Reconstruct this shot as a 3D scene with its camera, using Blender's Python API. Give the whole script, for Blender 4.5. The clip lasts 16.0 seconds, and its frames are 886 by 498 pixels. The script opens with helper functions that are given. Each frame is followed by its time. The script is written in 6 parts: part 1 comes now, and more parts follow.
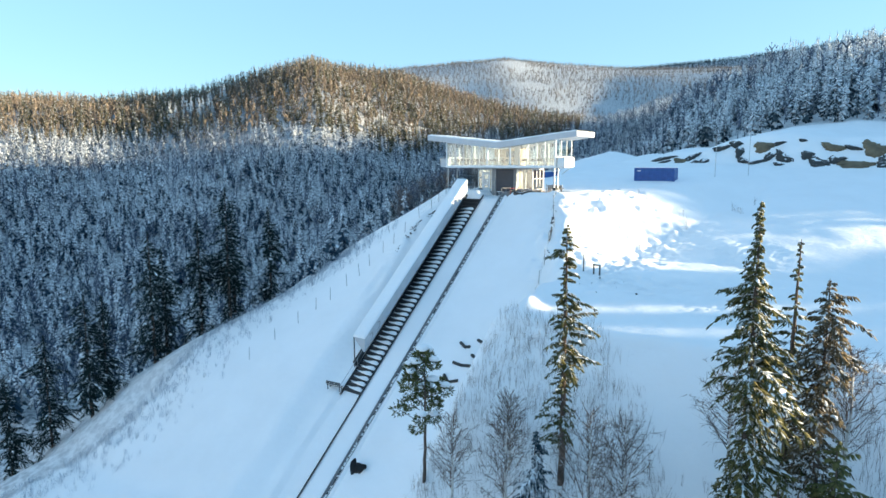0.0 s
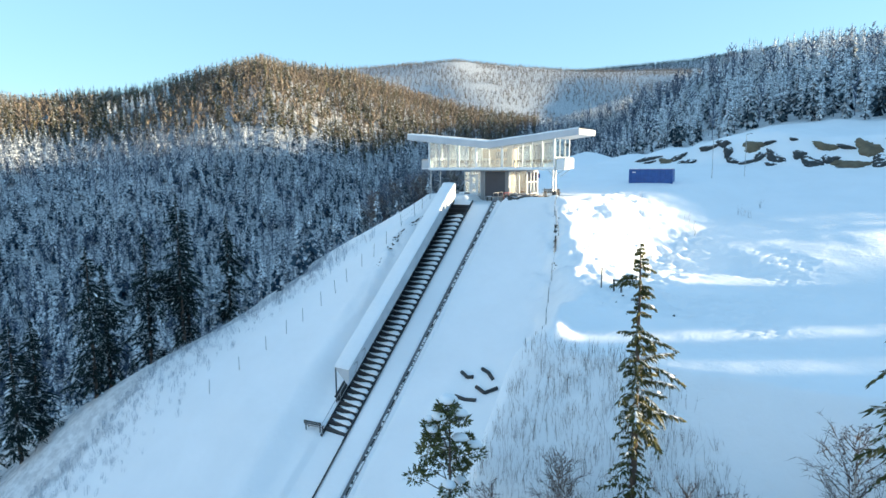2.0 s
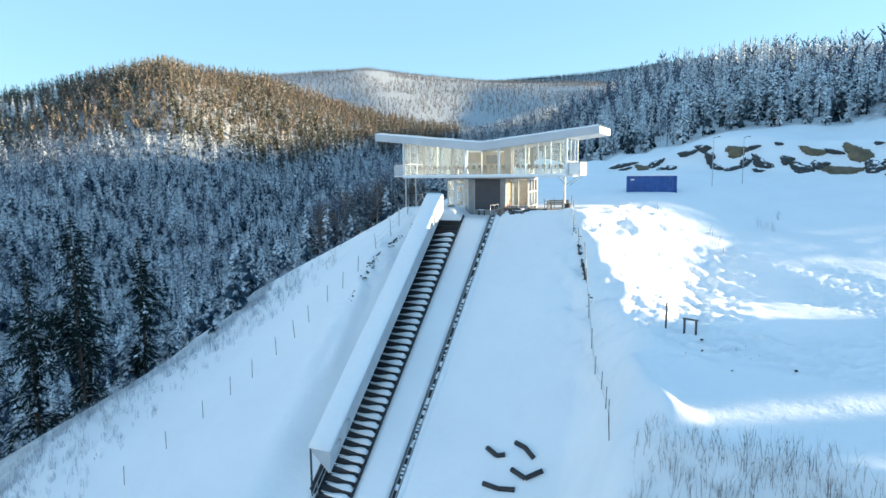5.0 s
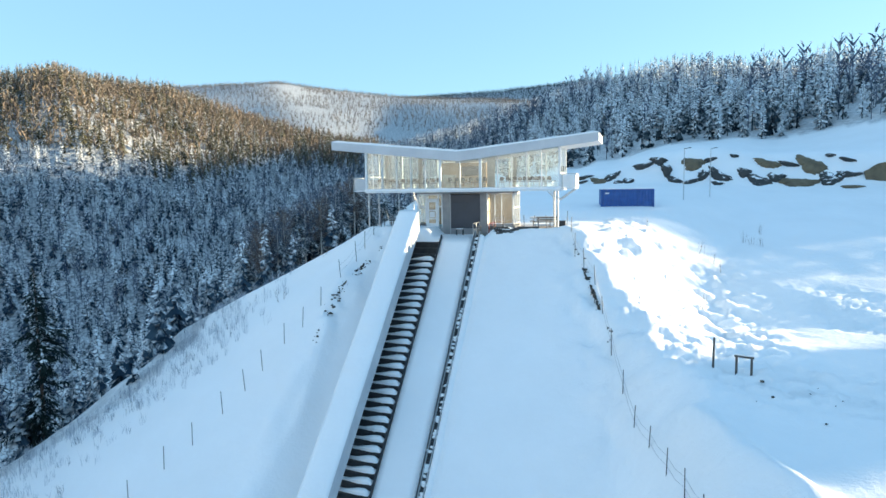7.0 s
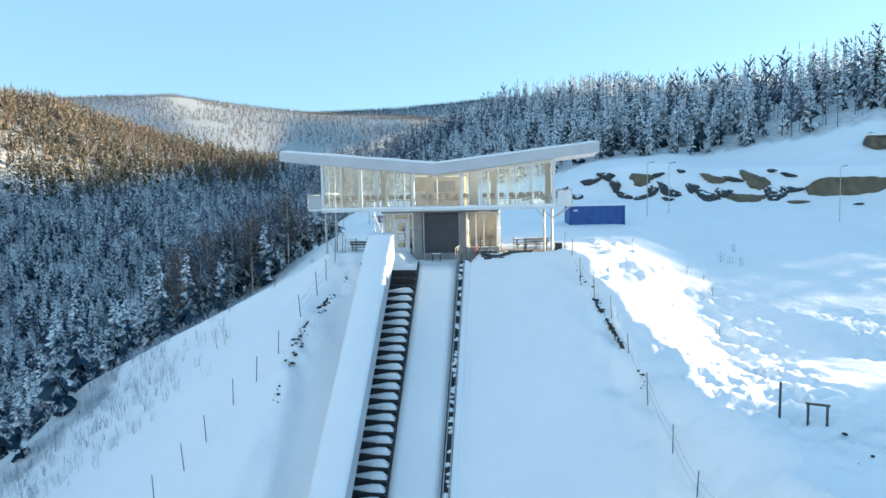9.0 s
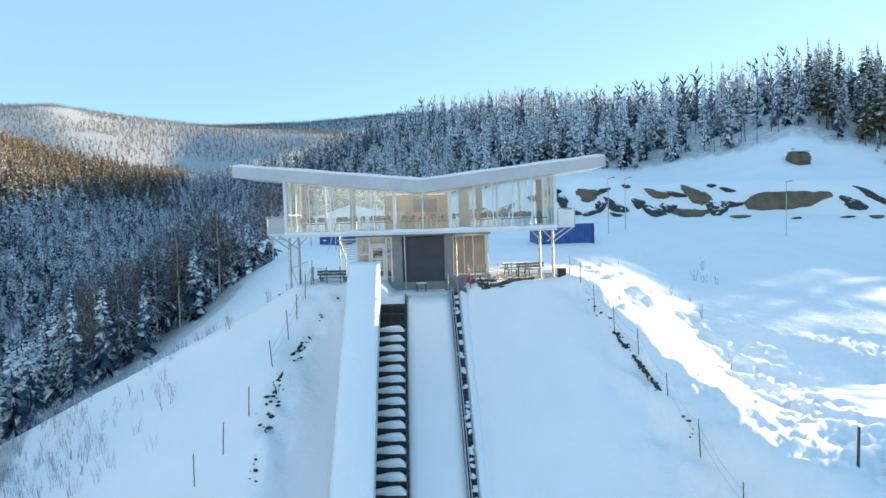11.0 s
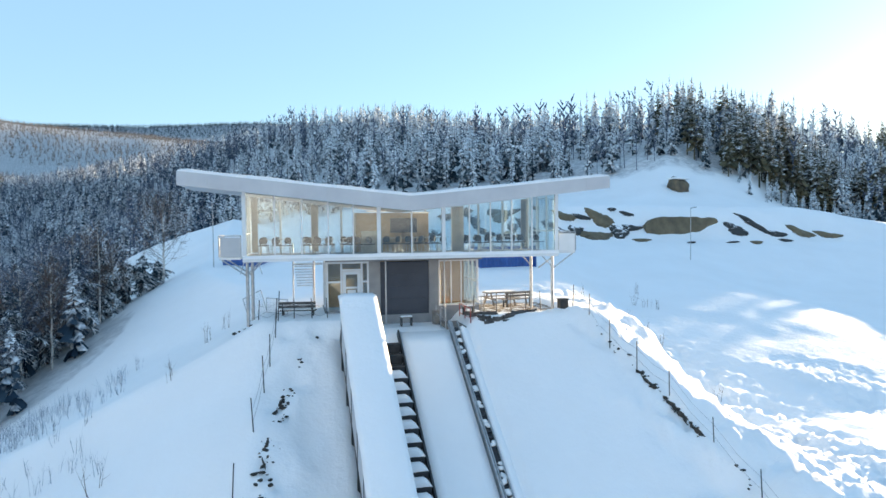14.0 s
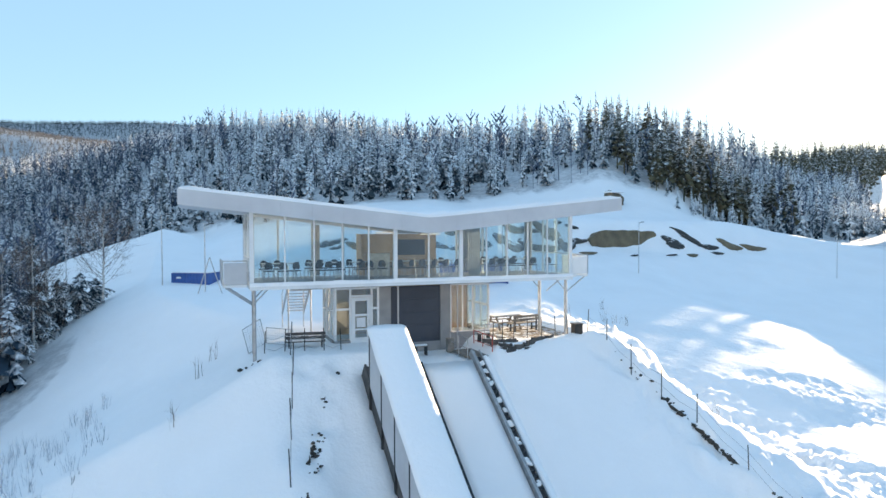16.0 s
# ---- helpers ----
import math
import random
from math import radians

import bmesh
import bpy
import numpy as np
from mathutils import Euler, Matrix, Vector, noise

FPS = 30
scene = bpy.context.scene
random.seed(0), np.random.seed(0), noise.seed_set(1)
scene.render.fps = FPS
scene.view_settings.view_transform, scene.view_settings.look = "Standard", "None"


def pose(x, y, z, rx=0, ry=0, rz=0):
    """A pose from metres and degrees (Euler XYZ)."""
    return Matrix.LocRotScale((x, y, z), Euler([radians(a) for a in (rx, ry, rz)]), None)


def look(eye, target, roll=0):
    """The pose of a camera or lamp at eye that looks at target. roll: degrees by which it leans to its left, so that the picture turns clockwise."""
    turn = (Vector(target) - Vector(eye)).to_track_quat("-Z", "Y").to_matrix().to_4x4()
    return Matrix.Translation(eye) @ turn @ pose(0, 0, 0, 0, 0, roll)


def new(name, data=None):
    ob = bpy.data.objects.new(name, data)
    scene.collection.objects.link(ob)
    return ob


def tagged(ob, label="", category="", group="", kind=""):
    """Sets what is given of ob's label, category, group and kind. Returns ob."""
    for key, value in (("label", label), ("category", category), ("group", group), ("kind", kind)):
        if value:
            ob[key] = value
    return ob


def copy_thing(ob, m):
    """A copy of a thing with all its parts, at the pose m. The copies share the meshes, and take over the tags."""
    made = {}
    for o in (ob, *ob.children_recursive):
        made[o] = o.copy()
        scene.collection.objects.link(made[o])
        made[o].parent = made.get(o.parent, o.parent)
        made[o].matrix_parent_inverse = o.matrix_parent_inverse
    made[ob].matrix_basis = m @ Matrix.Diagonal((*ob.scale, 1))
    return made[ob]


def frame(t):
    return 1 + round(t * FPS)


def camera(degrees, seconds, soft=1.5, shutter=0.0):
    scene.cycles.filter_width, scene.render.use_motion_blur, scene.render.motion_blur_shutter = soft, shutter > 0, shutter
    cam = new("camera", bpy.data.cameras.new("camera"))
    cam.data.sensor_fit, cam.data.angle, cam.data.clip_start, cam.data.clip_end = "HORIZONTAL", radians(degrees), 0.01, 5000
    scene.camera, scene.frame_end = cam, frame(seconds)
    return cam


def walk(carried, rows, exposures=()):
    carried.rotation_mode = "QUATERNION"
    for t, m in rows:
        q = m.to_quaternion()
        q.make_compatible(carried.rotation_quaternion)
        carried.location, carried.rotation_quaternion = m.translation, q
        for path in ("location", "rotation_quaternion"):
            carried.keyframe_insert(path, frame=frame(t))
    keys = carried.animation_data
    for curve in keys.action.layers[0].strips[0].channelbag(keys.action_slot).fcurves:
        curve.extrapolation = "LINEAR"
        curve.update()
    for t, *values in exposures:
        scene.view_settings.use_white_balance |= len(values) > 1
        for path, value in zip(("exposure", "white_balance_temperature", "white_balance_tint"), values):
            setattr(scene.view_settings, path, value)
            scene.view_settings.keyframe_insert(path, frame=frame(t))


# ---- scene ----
cam = camera(70.0, 16.0)
PATH = [
    (0.0, 40.65, -63.66, 3.478, 37.46, -7.76, -0.10),
    (0.5, 38.77, -62.66, 3.507, 36.44, -7.74, -0.13),
    (1.0, 36.83, -61.63, 3.540, 35.30, -7.71, -0.28),
    (1.5, 34.89, -60.56, 3.542, 34.16, -7.66, -0.38),
    (2.0, 32.94, -59.43, 3.538, 33.07, -7.64, -0.42),
    (2.5, 30.90, -58.21, 3.545, 31.97, -7.65, -0.50),
    (3.0, 28.75, -56.91, 3.549, 30.82, -7.65, -0.59),
    (3.5, 26.64, -55.55, 3.528, 29.72, -7.56, -0.60),
    (6.0, 16.63, -48.60, 3.200, 21.38, -6.20, -0.70),
    (6.5, 14.84, -47.33, 3.204, 19.40, -5.88, -0.80),
    (7.0, 13.04, -45.96, 3.230, 17.33, -5.57, -0.91),
    (7.5, 11.33, -44.53, 3.258, 15.26, -5.27, -0.98),
    (8.0, 9.69, -43.06, 3.284, 13.16, -4.94, -1.02),
    (8.5, 8.12, -41.63, 3.325, 11.01, -4.59, -1.09),
    (9.0, 6.59, -40.21, 3.405, 8.71, -4.24, -1.20),
    (11.5, 0.11, -34.25, 4.030, -2.01, -2.92, -1.70),
    (12.0, -1.01, -33.23, 4.090, -4.22, -2.68, -1.49),
    (12.5, -2.17, -32.25, 4.120, -6.58, -2.45, -1.20),
    (13.0, -3.32, -31.33, 4.169, -8.92, -2.28, -0.91),
    (13.5, -4.40, -30.47, 4.243, -11.19, -2.14, -0.72),
    (14.0, -5.46, -29.64, 4.339, -13.46, -1.94, -0.55),
    (14.5, -6.50, -28.81, 4.490, -15.70, -1.74, -0.36),
    (15.0, -7.53, -28.00, 4.701, -17.90, -1.55, -0.27),
    (15.5, -8.56, -27.26, 4.929, -19.87, -1.42, -0.21),
    (16.0, -9.70, -26.57, 5.149, -21.54, -1.43, -0.20),
]
EXPOSURE = 1.98
walk(cam, [(t, pose(x, y, z, 90 + pitch, 0, yaw) @ pose(0, 0, 0, 0, 0, roll)) for t, x, y, z, yaw, pitch, roll in PATH],
     [(0.0, EXPOSURE, 6400, 2), (9.0, EXPOSURE, 6450, 2), (16.0, EXPOSURE + 0.04, 7000, 10)])

# ---- sky and sun ----
SUN_AZ, SUN_EL = 60.0, 7.1          # degrees from +y towards +x, degrees up
world = bpy.data.worlds.new("winter_sky")
scene.world = world
world.use_nodes = True
sky = world.node_tree.nodes.new("ShaderNodeTexSky")
sky.sky_type, sky.sun_disc = "NISHITA", False
sky.sun_elevation, sky.sun_rotation = radians(SUN_EL), radians(SUN_AZ)
sky.air_density, sky.dust_density, sky.ozone_density, sky.altitude = 1.0, 0.4, 2.6, 300
background = world.node_tree.nodes["Background"]
background.inputs["Strength"].default_value = 0.15
# a thin even veil of high haze over the whole sky
veil = world.node_tree.nodes.new("ShaderNodeMix")
veil.data_type = "RGBA"
veil.inputs[0].default_value = 0.72
veil.inputs[7].default_value = (0.66, 1.11, 1.67, 1)
world.node_tree.links.new(sky.outputs[0], veil.inputs[6])
world.node_tree.links.new(veil.outputs[2], background.inputs["Color"])
sun = new("sun", bpy.data.lights.new("sun", "SUN"))
sun.data.energy, sun.data.angle, sun.data.color = 4.6, radians(0.9), (1.0, 0.79, 0.54)
sun.matrix_world = look(200 * Vector((math.sin(radians(SUN_AZ)) * math.cos(radians(SUN_EL)), math.cos(radians(SUN_AZ)) * math.cos(radians(SUN_EL)), math.sin(radians(SUN_EL)))), (0, 0, 0))

# ---- materials ----
def node_mat(name):
    m = bpy.data.materials.new(name)
    m.use_nodes = True
    nt = m.node_tree
    return m, nt, nt.nodes["Principled BSDF"]


def add(nt, kind, **values):
    n = nt.nodes.new(kind)
    for key, v in values.items():
        if key in n.inputs:
            n.inputs[key].default_value = v
    return n


def ramp(nt, source, stops):
    r = nt.nodes.new("ShaderNodeValToRGB")
    e = r.color_ramp.elements
    e[0].position, e[0].color = stops[0][0], (*stops[0][1], 1)
    e[1].position, e[1].color = stops[-1][0], (*stops[-1][1], 1)
    for p, c in stops[1:-1]:
        k = e.new(p)
        k.color = (*c, 1)
    nt.links.new(source, r.inputs[0])
    return r


def noise_at(nt, scale, detail=4.0, space="Object", rough=0.55):
    c = nt.nodes.new("ShaderNodeTexCoord")
    n = add(nt, "ShaderNodeTexNoise", Scale=scale, Detail=detail, Roughness=rough)
    nt.links.new(c.outputs[space], n.inputs["Vector"])
    return n


def bump(nt, bsdf, source, strength, distance):
    b = add(nt, "ShaderNodeBump", Strength=strength, Distance=distance)
    nt.links.new(source, b.inputs["Height"])
    nt.links.new(b.outputs[0], bsdf.inputs["Normal"])
    return b


def surface(name, dark, light, rough=0.6, metal=0.0, scale=3.0, grain=40.0, relief=0.15, depth=0.01, spread=(0.3, 0.7)):
    """A worn surface: blotches between two colours, fine grain in relief."""
    m, nt, b = node_mat(name)
    n1 = noise_at(nt, scale)
    r = ramp(nt, n1.outputs[0], [(spread[0], dark), (spread[1], light)])
    nt.links.new(r.outputs[0], b.inputs["Base Color"])
    n2 = noise_at(nt, grain, 3.0)
    bump(nt, b, n2.outputs[0], relief, depth)
    mr = add(nt, "ShaderNodeMapRange", **{"To Min": max(0.05, rough - 0.12), "To Max": min(1.0, rough + 0.12)})
    nt.links.new(n1.outputs[0], mr.inputs["Value"])
    nt.links.new(mr.outputs[0], b.inputs["Roughness"])
    b.inputs["Metallic"].default_value = metal
    return m


def snow_mat(name, relief, lumps, tint=(0.91, 0.92, 0.93)):
    m, nt, b = node_mat(name)
    n1 = noise_at(nt, 0.22, 5.0, rough=0.6)
    r = ramp(nt, n1.outputs[0], [(0.3, tuple(c * 0.95 for c in tint)), (0.7, tint)])
    nt.links.new(r.outputs[0], b.inputs["Base Color"])
    b.inputs["Roughness"].default_value = 0.75
    b.inputs["Specular IOR Level"].default_value = 0.3
    n2, n3 = noise_at(nt, lumps, 6.0, rough=0.6), noise_at(nt, 9.0, 4.0)
    mix = add(nt, "ShaderNodeMath", **{})
    mix.operation = "MULTIPLY_ADD"
    nt.links.new(n3.outputs[0], mix.inputs[0])
    mix.inputs[1].default_value = 0.12
    nt.links.new(n2.outputs[0], mix.inputs[2])
    bump(nt, b, mix.outputs[0], relief, 0.35)
    return m


def brush_shade_over(m, colour):
    """Tints the snow under the woods, undergrowth and tree shade in one colour, by the mesh's brush value."""
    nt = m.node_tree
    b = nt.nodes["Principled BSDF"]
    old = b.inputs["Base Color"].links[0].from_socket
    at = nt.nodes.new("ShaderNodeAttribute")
    at.attribute_name = "brush_shade"
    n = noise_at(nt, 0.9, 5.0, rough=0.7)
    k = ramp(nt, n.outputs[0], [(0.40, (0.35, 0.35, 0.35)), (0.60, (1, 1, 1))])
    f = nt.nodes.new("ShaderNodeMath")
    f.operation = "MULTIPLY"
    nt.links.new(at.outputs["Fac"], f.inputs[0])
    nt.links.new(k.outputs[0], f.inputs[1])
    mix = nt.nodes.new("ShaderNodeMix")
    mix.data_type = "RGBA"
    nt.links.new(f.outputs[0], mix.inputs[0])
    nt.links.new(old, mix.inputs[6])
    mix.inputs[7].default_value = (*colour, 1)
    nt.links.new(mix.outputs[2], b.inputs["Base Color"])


def tree_mat(name, dark, light, snow_from, snow_to, patch=1.2):
    """Needles or twigs with snow lying on what faces upward, in patches."""
    m, nt, b = node_mat(name)
    geo = nt.nodes.new("ShaderNodeNewGeometry")
    col = ramp(nt, geo.outputs["Random Per Island"], [(0.0, dark), (1.0, light)])
    sep = nt.nodes.new("ShaderNodeSeparateXYZ")
    nt.links.new(geo.outputs["True Normal"], sep.inputs[0])
    up = nt.nodes.new("ShaderNodeMath")
    up.operation = "ABSOLUTE"
    nt.links.new(sep.outputs["Z"], up.inputs[0])
    n = noise_at(nt, patch, 3.0)
    s = nt.nodes.new("ShaderNodeMath")
    s.operation = "MULTIPLY"
    nt.links.new(up.outputs[0], s.inputs[0])
    nt.links.new(n.outputs[0], s.inputs[1])
    k = ramp(nt, s.outputs[0], [(snow_from, (0, 0, 0)), (snow_to, (1, 1, 1))])
    mix = nt.nodes.new("ShaderNodeMix")
    mix.data_type = "RGBA"
    nt.links.new(k.outputs[0], mix.inputs[0])
    nt.links.new(col.outputs[0], mix.inputs[6])
    mix.inputs[7].default_value = (0.86, 0.88, 0.90, 1)
    nt.links.new(mix.outputs[2], b.inputs["Base Color"])
    b.inputs["Roughness"].default_value = 0.85
    b.inputs["Specular IOR Level"].default_value = 0.15
    return m


def glass_mat(name, tint=(0.90, 0.96, 0.97), gloss=0.9):
    m = bpy.data.materials.new(name)
    m.use_nodes = True
    nt = m.node_tree
    nt.nodes.remove(nt.nodes["Principled BSDF"])
    out = nt.nodes["Material Output"]
    t = nt.nodes.new("ShaderNodeBsdfTransparent")
    t.inputs[0].default_value = (*tint, 1)
    g = nt.nodes.new("ShaderNodeBsdfGlossy")
    g.inputs["Roughness"].default_value = 0.02
    g.inputs["Color"].default_value = (gloss, gloss, gloss, 1)
    w = add(nt, "ShaderNodeLayerWeight", Blend=0.5)
    p = nt.nodes.new("ShaderNodeMath")
    p.operation = "POWER"
    nt.links.new(w.outputs["Facing"], p.inputs[0])
    p.inputs[1].default_value = 4.0
    f = add(nt, "ShaderNodeMapRange", **{"To Min": 0.11, "To Max": 0.9})
    nt.links.new(p.outputs[0], f.inputs["Value"])
    mix = nt.nodes.new("ShaderNodeMixShader")
    nt.links.new(f.outputs[0], mix.inputs[0])
    nt.links.new(t.outputs[0], mix.inputs[1])
    nt.links.new(g.outputs[0], mix.inputs[2])
    nt.links.new(mix.outputs[0], out.inputs["Surface"])
    return m


SNOW = snow_mat("ground_snow", 0.35, 0.7)
brush_shade_over(SNOW, (0.055, 0.070, 0.090))
SNOW_CAP = snow_mat("settled_snow", 0.25, 2.0)
SNOW_RUN = snow_mat("groomed_snow", 0.12, 1.2)
# SPRUCE and FROST needles lifted towards blue, standing in for haze
SPRUCE = tree_mat("snowy_spruce_needles", (0.013, 0.030, 0.045), (0.044, 0.070, 0.084), 0.21, 0.34)
# pale tones carry the haze over the far hills
FAR_WOOD = tree_mat("hazed_far_needles_and_twigs", (0.10, 0.088, 0.08), (0.31, 0.265, 0.235), 0.42, 0.60)
# lightened and browned: the low sun's glare put into the colour
HIGH_PINE = tree_mat("sun_glare_pine_needles", (0.055, 0.055, 0.034), (0.19, 0.16, 0.095), 0.34, 0.46)
SPRUCE_BARE = tree_mat("dark_spruce_needles", (0.020, 0.032, 0.016), (0.070, 0.075, 0.028), 0.45, 0.55)
PINE = tree_mat("pine_needles", (0.05, 0.065, 0.026), (0.16, 0.155, 0.06), 0.46, 0.56)
FROST = tree_mat("frosted_spruce_needles", (0.026, 0.050, 0.068), (0.075, 0.105, 0.120), 0.16, 0.30)
# lighter, warmer needles: sunlight on the opposite hill put into the colour
HILL = tree_mat("sunlit_hillside_needles", (0.044, 0.048, 0.032), (0.165, 0.148, 0.092), 0.36, 0.52)
TWIG = tree_mat("bare_birch_twigs", (0.085, 0.062, 0.055), (0.23, 0.175, 0.145), 0.38, 0.60)
# these twigs and the valley needles are blued, shade and haze in the colour
TWIG_FROST_SHADE = tree_mat("shade_blue_frosted_twigs", (0.050, 0.070, 0.112), (0.140, 0.172, 0.235), 0.29, 0.50)
VALLEY = tree_mat("shade_blue_spruce_needles", (0.014, 0.036, 0.064), (0.046, 0.080, 0.112), 0.24, 0.37)
HOAR = tree_mat("hoar_frosted_twigs", (0.20, 0.235, 0.29), (0.46, 0.50, 0.56), 0.22, 0.42)
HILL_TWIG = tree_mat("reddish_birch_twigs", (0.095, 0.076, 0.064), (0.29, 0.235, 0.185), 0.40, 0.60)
# darker copy of the spruce needles, shade put into the colour
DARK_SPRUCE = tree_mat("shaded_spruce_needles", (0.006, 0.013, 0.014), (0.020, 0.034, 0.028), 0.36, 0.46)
# blue of the last ridge is distance haze put into the needles
BLUE_WOOD = tree_mat("haze_blue_far_needles", (0.03, 0.045, 0.055), (0.09, 0.115, 0.125), 0.6, 0.8)
BARK = surface("conifer_bark", (0.045, 0.032, 0.026), (0.14, 0.095, 0.07), 0.9, scale=2.0, grain=18, relief=0.6, depth=0.03)
BIRCH_BARK = surface("birch_bark", (0.16, 0.14, 0.13), (0.62, 0.59, 0.55), 0.8, scale=1.8, grain=12, relief=0.3, spread=(0.35, 0.5))
ROCK = surface("dark_gneiss", (0.07, 0.062, 0.048), (0.21, 0.165, 0.105), 0.85, scale=0.8, grain=3.0, relief=0.9, depth=0.25)
WHITE = surface("white_painted_metal", (0.66, 0.68, 0.69), (0.80, 0.81, 0.81), 0.45, scale=0.9, grain=60, relief=0.05)
FASCIA = surface("pale_grey_fascia_board", (0.50, 0.51, 0.54), (0.60, 0.61, 0.63), 0.55, scale=0.7, grain=30, relief=0.08)
GREY = surface("grey_render", (0.24, 0.24, 0.245), (0.34, 0.335, 0.33), 0.8, scale=1.2, grain=50, relief=0.2)
GATE = surface("dark_grey_gate_steel", (0.040, 0.044, 0.058), (0.060, 0.066, 0.084), 0.5, scale=0.8, grain=60, relief=0.05)
STEEL = surface("galvanised_steel", (0.36, 0.37, 0.38), (0.55, 0.56, 0.57), 0.45, 0.8, scale=5, grain=80, relief=0.08)
DARK_STEEL = surface("dark_steel", (0.03, 0.033, 0.038), (0.075, 0.08, 0.085), 0.55, 0.5, scale=4, grain=60, relief=0.1)
PLANK = surface("weathered_plank", (0.13, 0.115, 0.10), (0.30, 0.27, 0.24), 0.8, scale=4, grain=25, relief=0.35)
# planks darkened for the shade under the canopy; also the track's dark bed
STAIR = surface("shade_dark_plank", (0.018, 0.021, 0.026), (0.055, 0.056, 0.058), 0.7, scale=3, grain=22, relief=0.4)
DECK = tree_mat("snow_dusted_planks", (0.16, 0.12, 0.085), (0.32, 0.25, 0.18), 0.47, 0.60, 2.6)
DARK_PLANK = surface("wet_dark_plank", (0.035, 0.036, 0.038), (0.11, 0.105, 0.10), 0.75, scale=3, grain=22, relief=0.4)
PANEL = surface("pale_grey_panel", (0.42, 0.44, 0.47), (0.54, 0.56, 0.58), 0.6, scale=0.8, grain=40, relief=0.08)
BLUE = surface("blue_container_paint", (0.012, 0.065, 0.24), (0.025, 0.11, 0.36), 0.45, scale=1.5, grain=40, relief=0.1)
WOOD_WALL = surface("warm_birch_panel", (0.40, 0.27, 0.165), (0.54, 0.38, 0.24), 0.5, scale=1.5, grain=20, relief=0.05)
CEIL = surface("white_ceiling_board", (0.50, 0.51, 0.52), (0.60, 0.61, 0.62), 0.7, scale=1, grain=40, relief=0.05)
FLOOR = surface("grey_linoleum", (0.16, 0.15, 0.14), (0.24, 0.23, 0.21), 0.4, scale=2, grain=60, relief=0.03)
CURTAIN = surface("off_white_curtain", (0.50, 0.52, 0.54), (0.64, 0.66, 0.67), 0.9, scale=3, grain=70, relief=0.2)
BLACK = surface("black_plastic", (0.012, 0.013, 0.015), (0.03, 0.032, 0.035), 0.5, scale=6, grain=80, relief=0.1)
TABLE = surface("pale_table_laminate", (0.45, 0.42, 0.36), (0.60, 0.57, 0.50), 0.4, scale=3, grain=60, relief=0.03)
RED = surface("red_painted_steel", (0.30, 0.03, 0.02), (0.45, 0.06, 0.04), 0.5, scale=5, grain=60, relief=0.1)
GLASS = glass_mat("window_glass")


def lamp_mat(name, colour, strength):
    m, nt, b = node_mat(name)
    b.inputs["Base Color"].default_value = (0.8, 0.8, 0.8, 1)
    b.inputs["Emission Color"].default_value = (*colour, 1)
    b.inputs["Emission Strength"].default_value = strength
    return m


LAMP = lamp_mat("warm_lamp_diffuser", (1.0, 0.66, 0.36), 0.16)


# ---- mesh helpers ----
def mesh_of(name, verts, faces, material, smooth=False):
    me = bpy.data.meshes.new(name)
    v = np.asarray(verts, dtype=np.float32)
    f = np.asarray(faces, dtype=np.int32)
    k = f.shape[1]
    me.vertices.add(len(v))
    me.vertices.foreach_set("co", v.ravel())
    me.loops.add(f.size)
    me.loops.foreach_set("vertex_index", f.ravel())
    me.polygons.add(len(f))
    me.polygons.foreach_set("loop_start", np.arange(0, f.size, k, dtype=np.int32))
    me.polygons.foreach_set("loop_total", np.full(len(f), k, dtype=np.int32))
    if smooth:
        me.polygons.foreach_set("use_smooth", np.ones(len(f), dtype=bool))
    me.update(calc_edges=True)
    me.materials.append(material)
    return me


def empty(name, at=(0, 0, 0), turn=0.0):
    e = new(name)
    e.matrix_basis = pose(*at, 0, 0, turn)
    return e


def part(name, bm, material, parent=None, label="", smooth=False):
    me = bpy.data.meshes.new(name)
    bm.normal_update()
    bm.to_mesh(me)
    bm.free()
    me.materials.append(material)
    if smooth:
        for p in me.polygons:
            p.use_smooth = True
    ob = new(name, me)
    ob.parent = parent
    if label:
        ob["label"] = label
    return ob


def shared(name, me, parent, m):
    ob = new(name, me)
    ob.parent = parent
    ob.matrix_basis = m
    return ob


def bx(bm, x0, x1, y0, y1, z0, z1, bev=0.0):
    vs = [bm.verts.new((x, y, z)) for z in (z0, z1) for y in (y0, y1) for x in (x0, x1)]
    fs = [bm.faces.new([vs[i] for i in q]) for q in ((0, 2, 3, 1), (4, 5, 7, 6), (0, 1, 5, 4), (2, 6, 7, 3), (0, 4, 6, 2), (1, 3, 7, 5))]
    if bev:
        edges = list({e for f in fs for e in f.edges})
        bmesh.ops.bevel(bm, geom=edges, offset=bev, segments=2, affect="EDGES", profile=0.6)
    return vs


def box(x0, x1, y0, y1, z0, z1, bev=0.0):
    bm = bmesh.new()
    bx(bm, x0, x1, y0, y1, z0, z1, bev)
    return bm


def beam(bm, p, q, w, h, up=(0, 0, 1)):
    p, q = Vector(p), Vector(q)
    d = (q - p).normalized()
    s = d.cross(Vector(up))
    s = s.normalized() if s.length > 1e-4 else Vector((1, 0, 0))
    u = s.cross(d).normalized()
    vs = [bm.verts.new(c + s * a * w / 2 + u * b * h / 2) for c in (p, q) for a, b in ((-1, -1), (1, -1), (1, 1), (-1, 1))]
    for f in ((0, 3, 2, 1), (4, 5, 6, 7), (0, 1, 5, 4), (1, 2, 6, 5), (2, 3, 7, 6), (3, 0, 4, 7)):
        bm.faces.new([vs[i] for i in f])


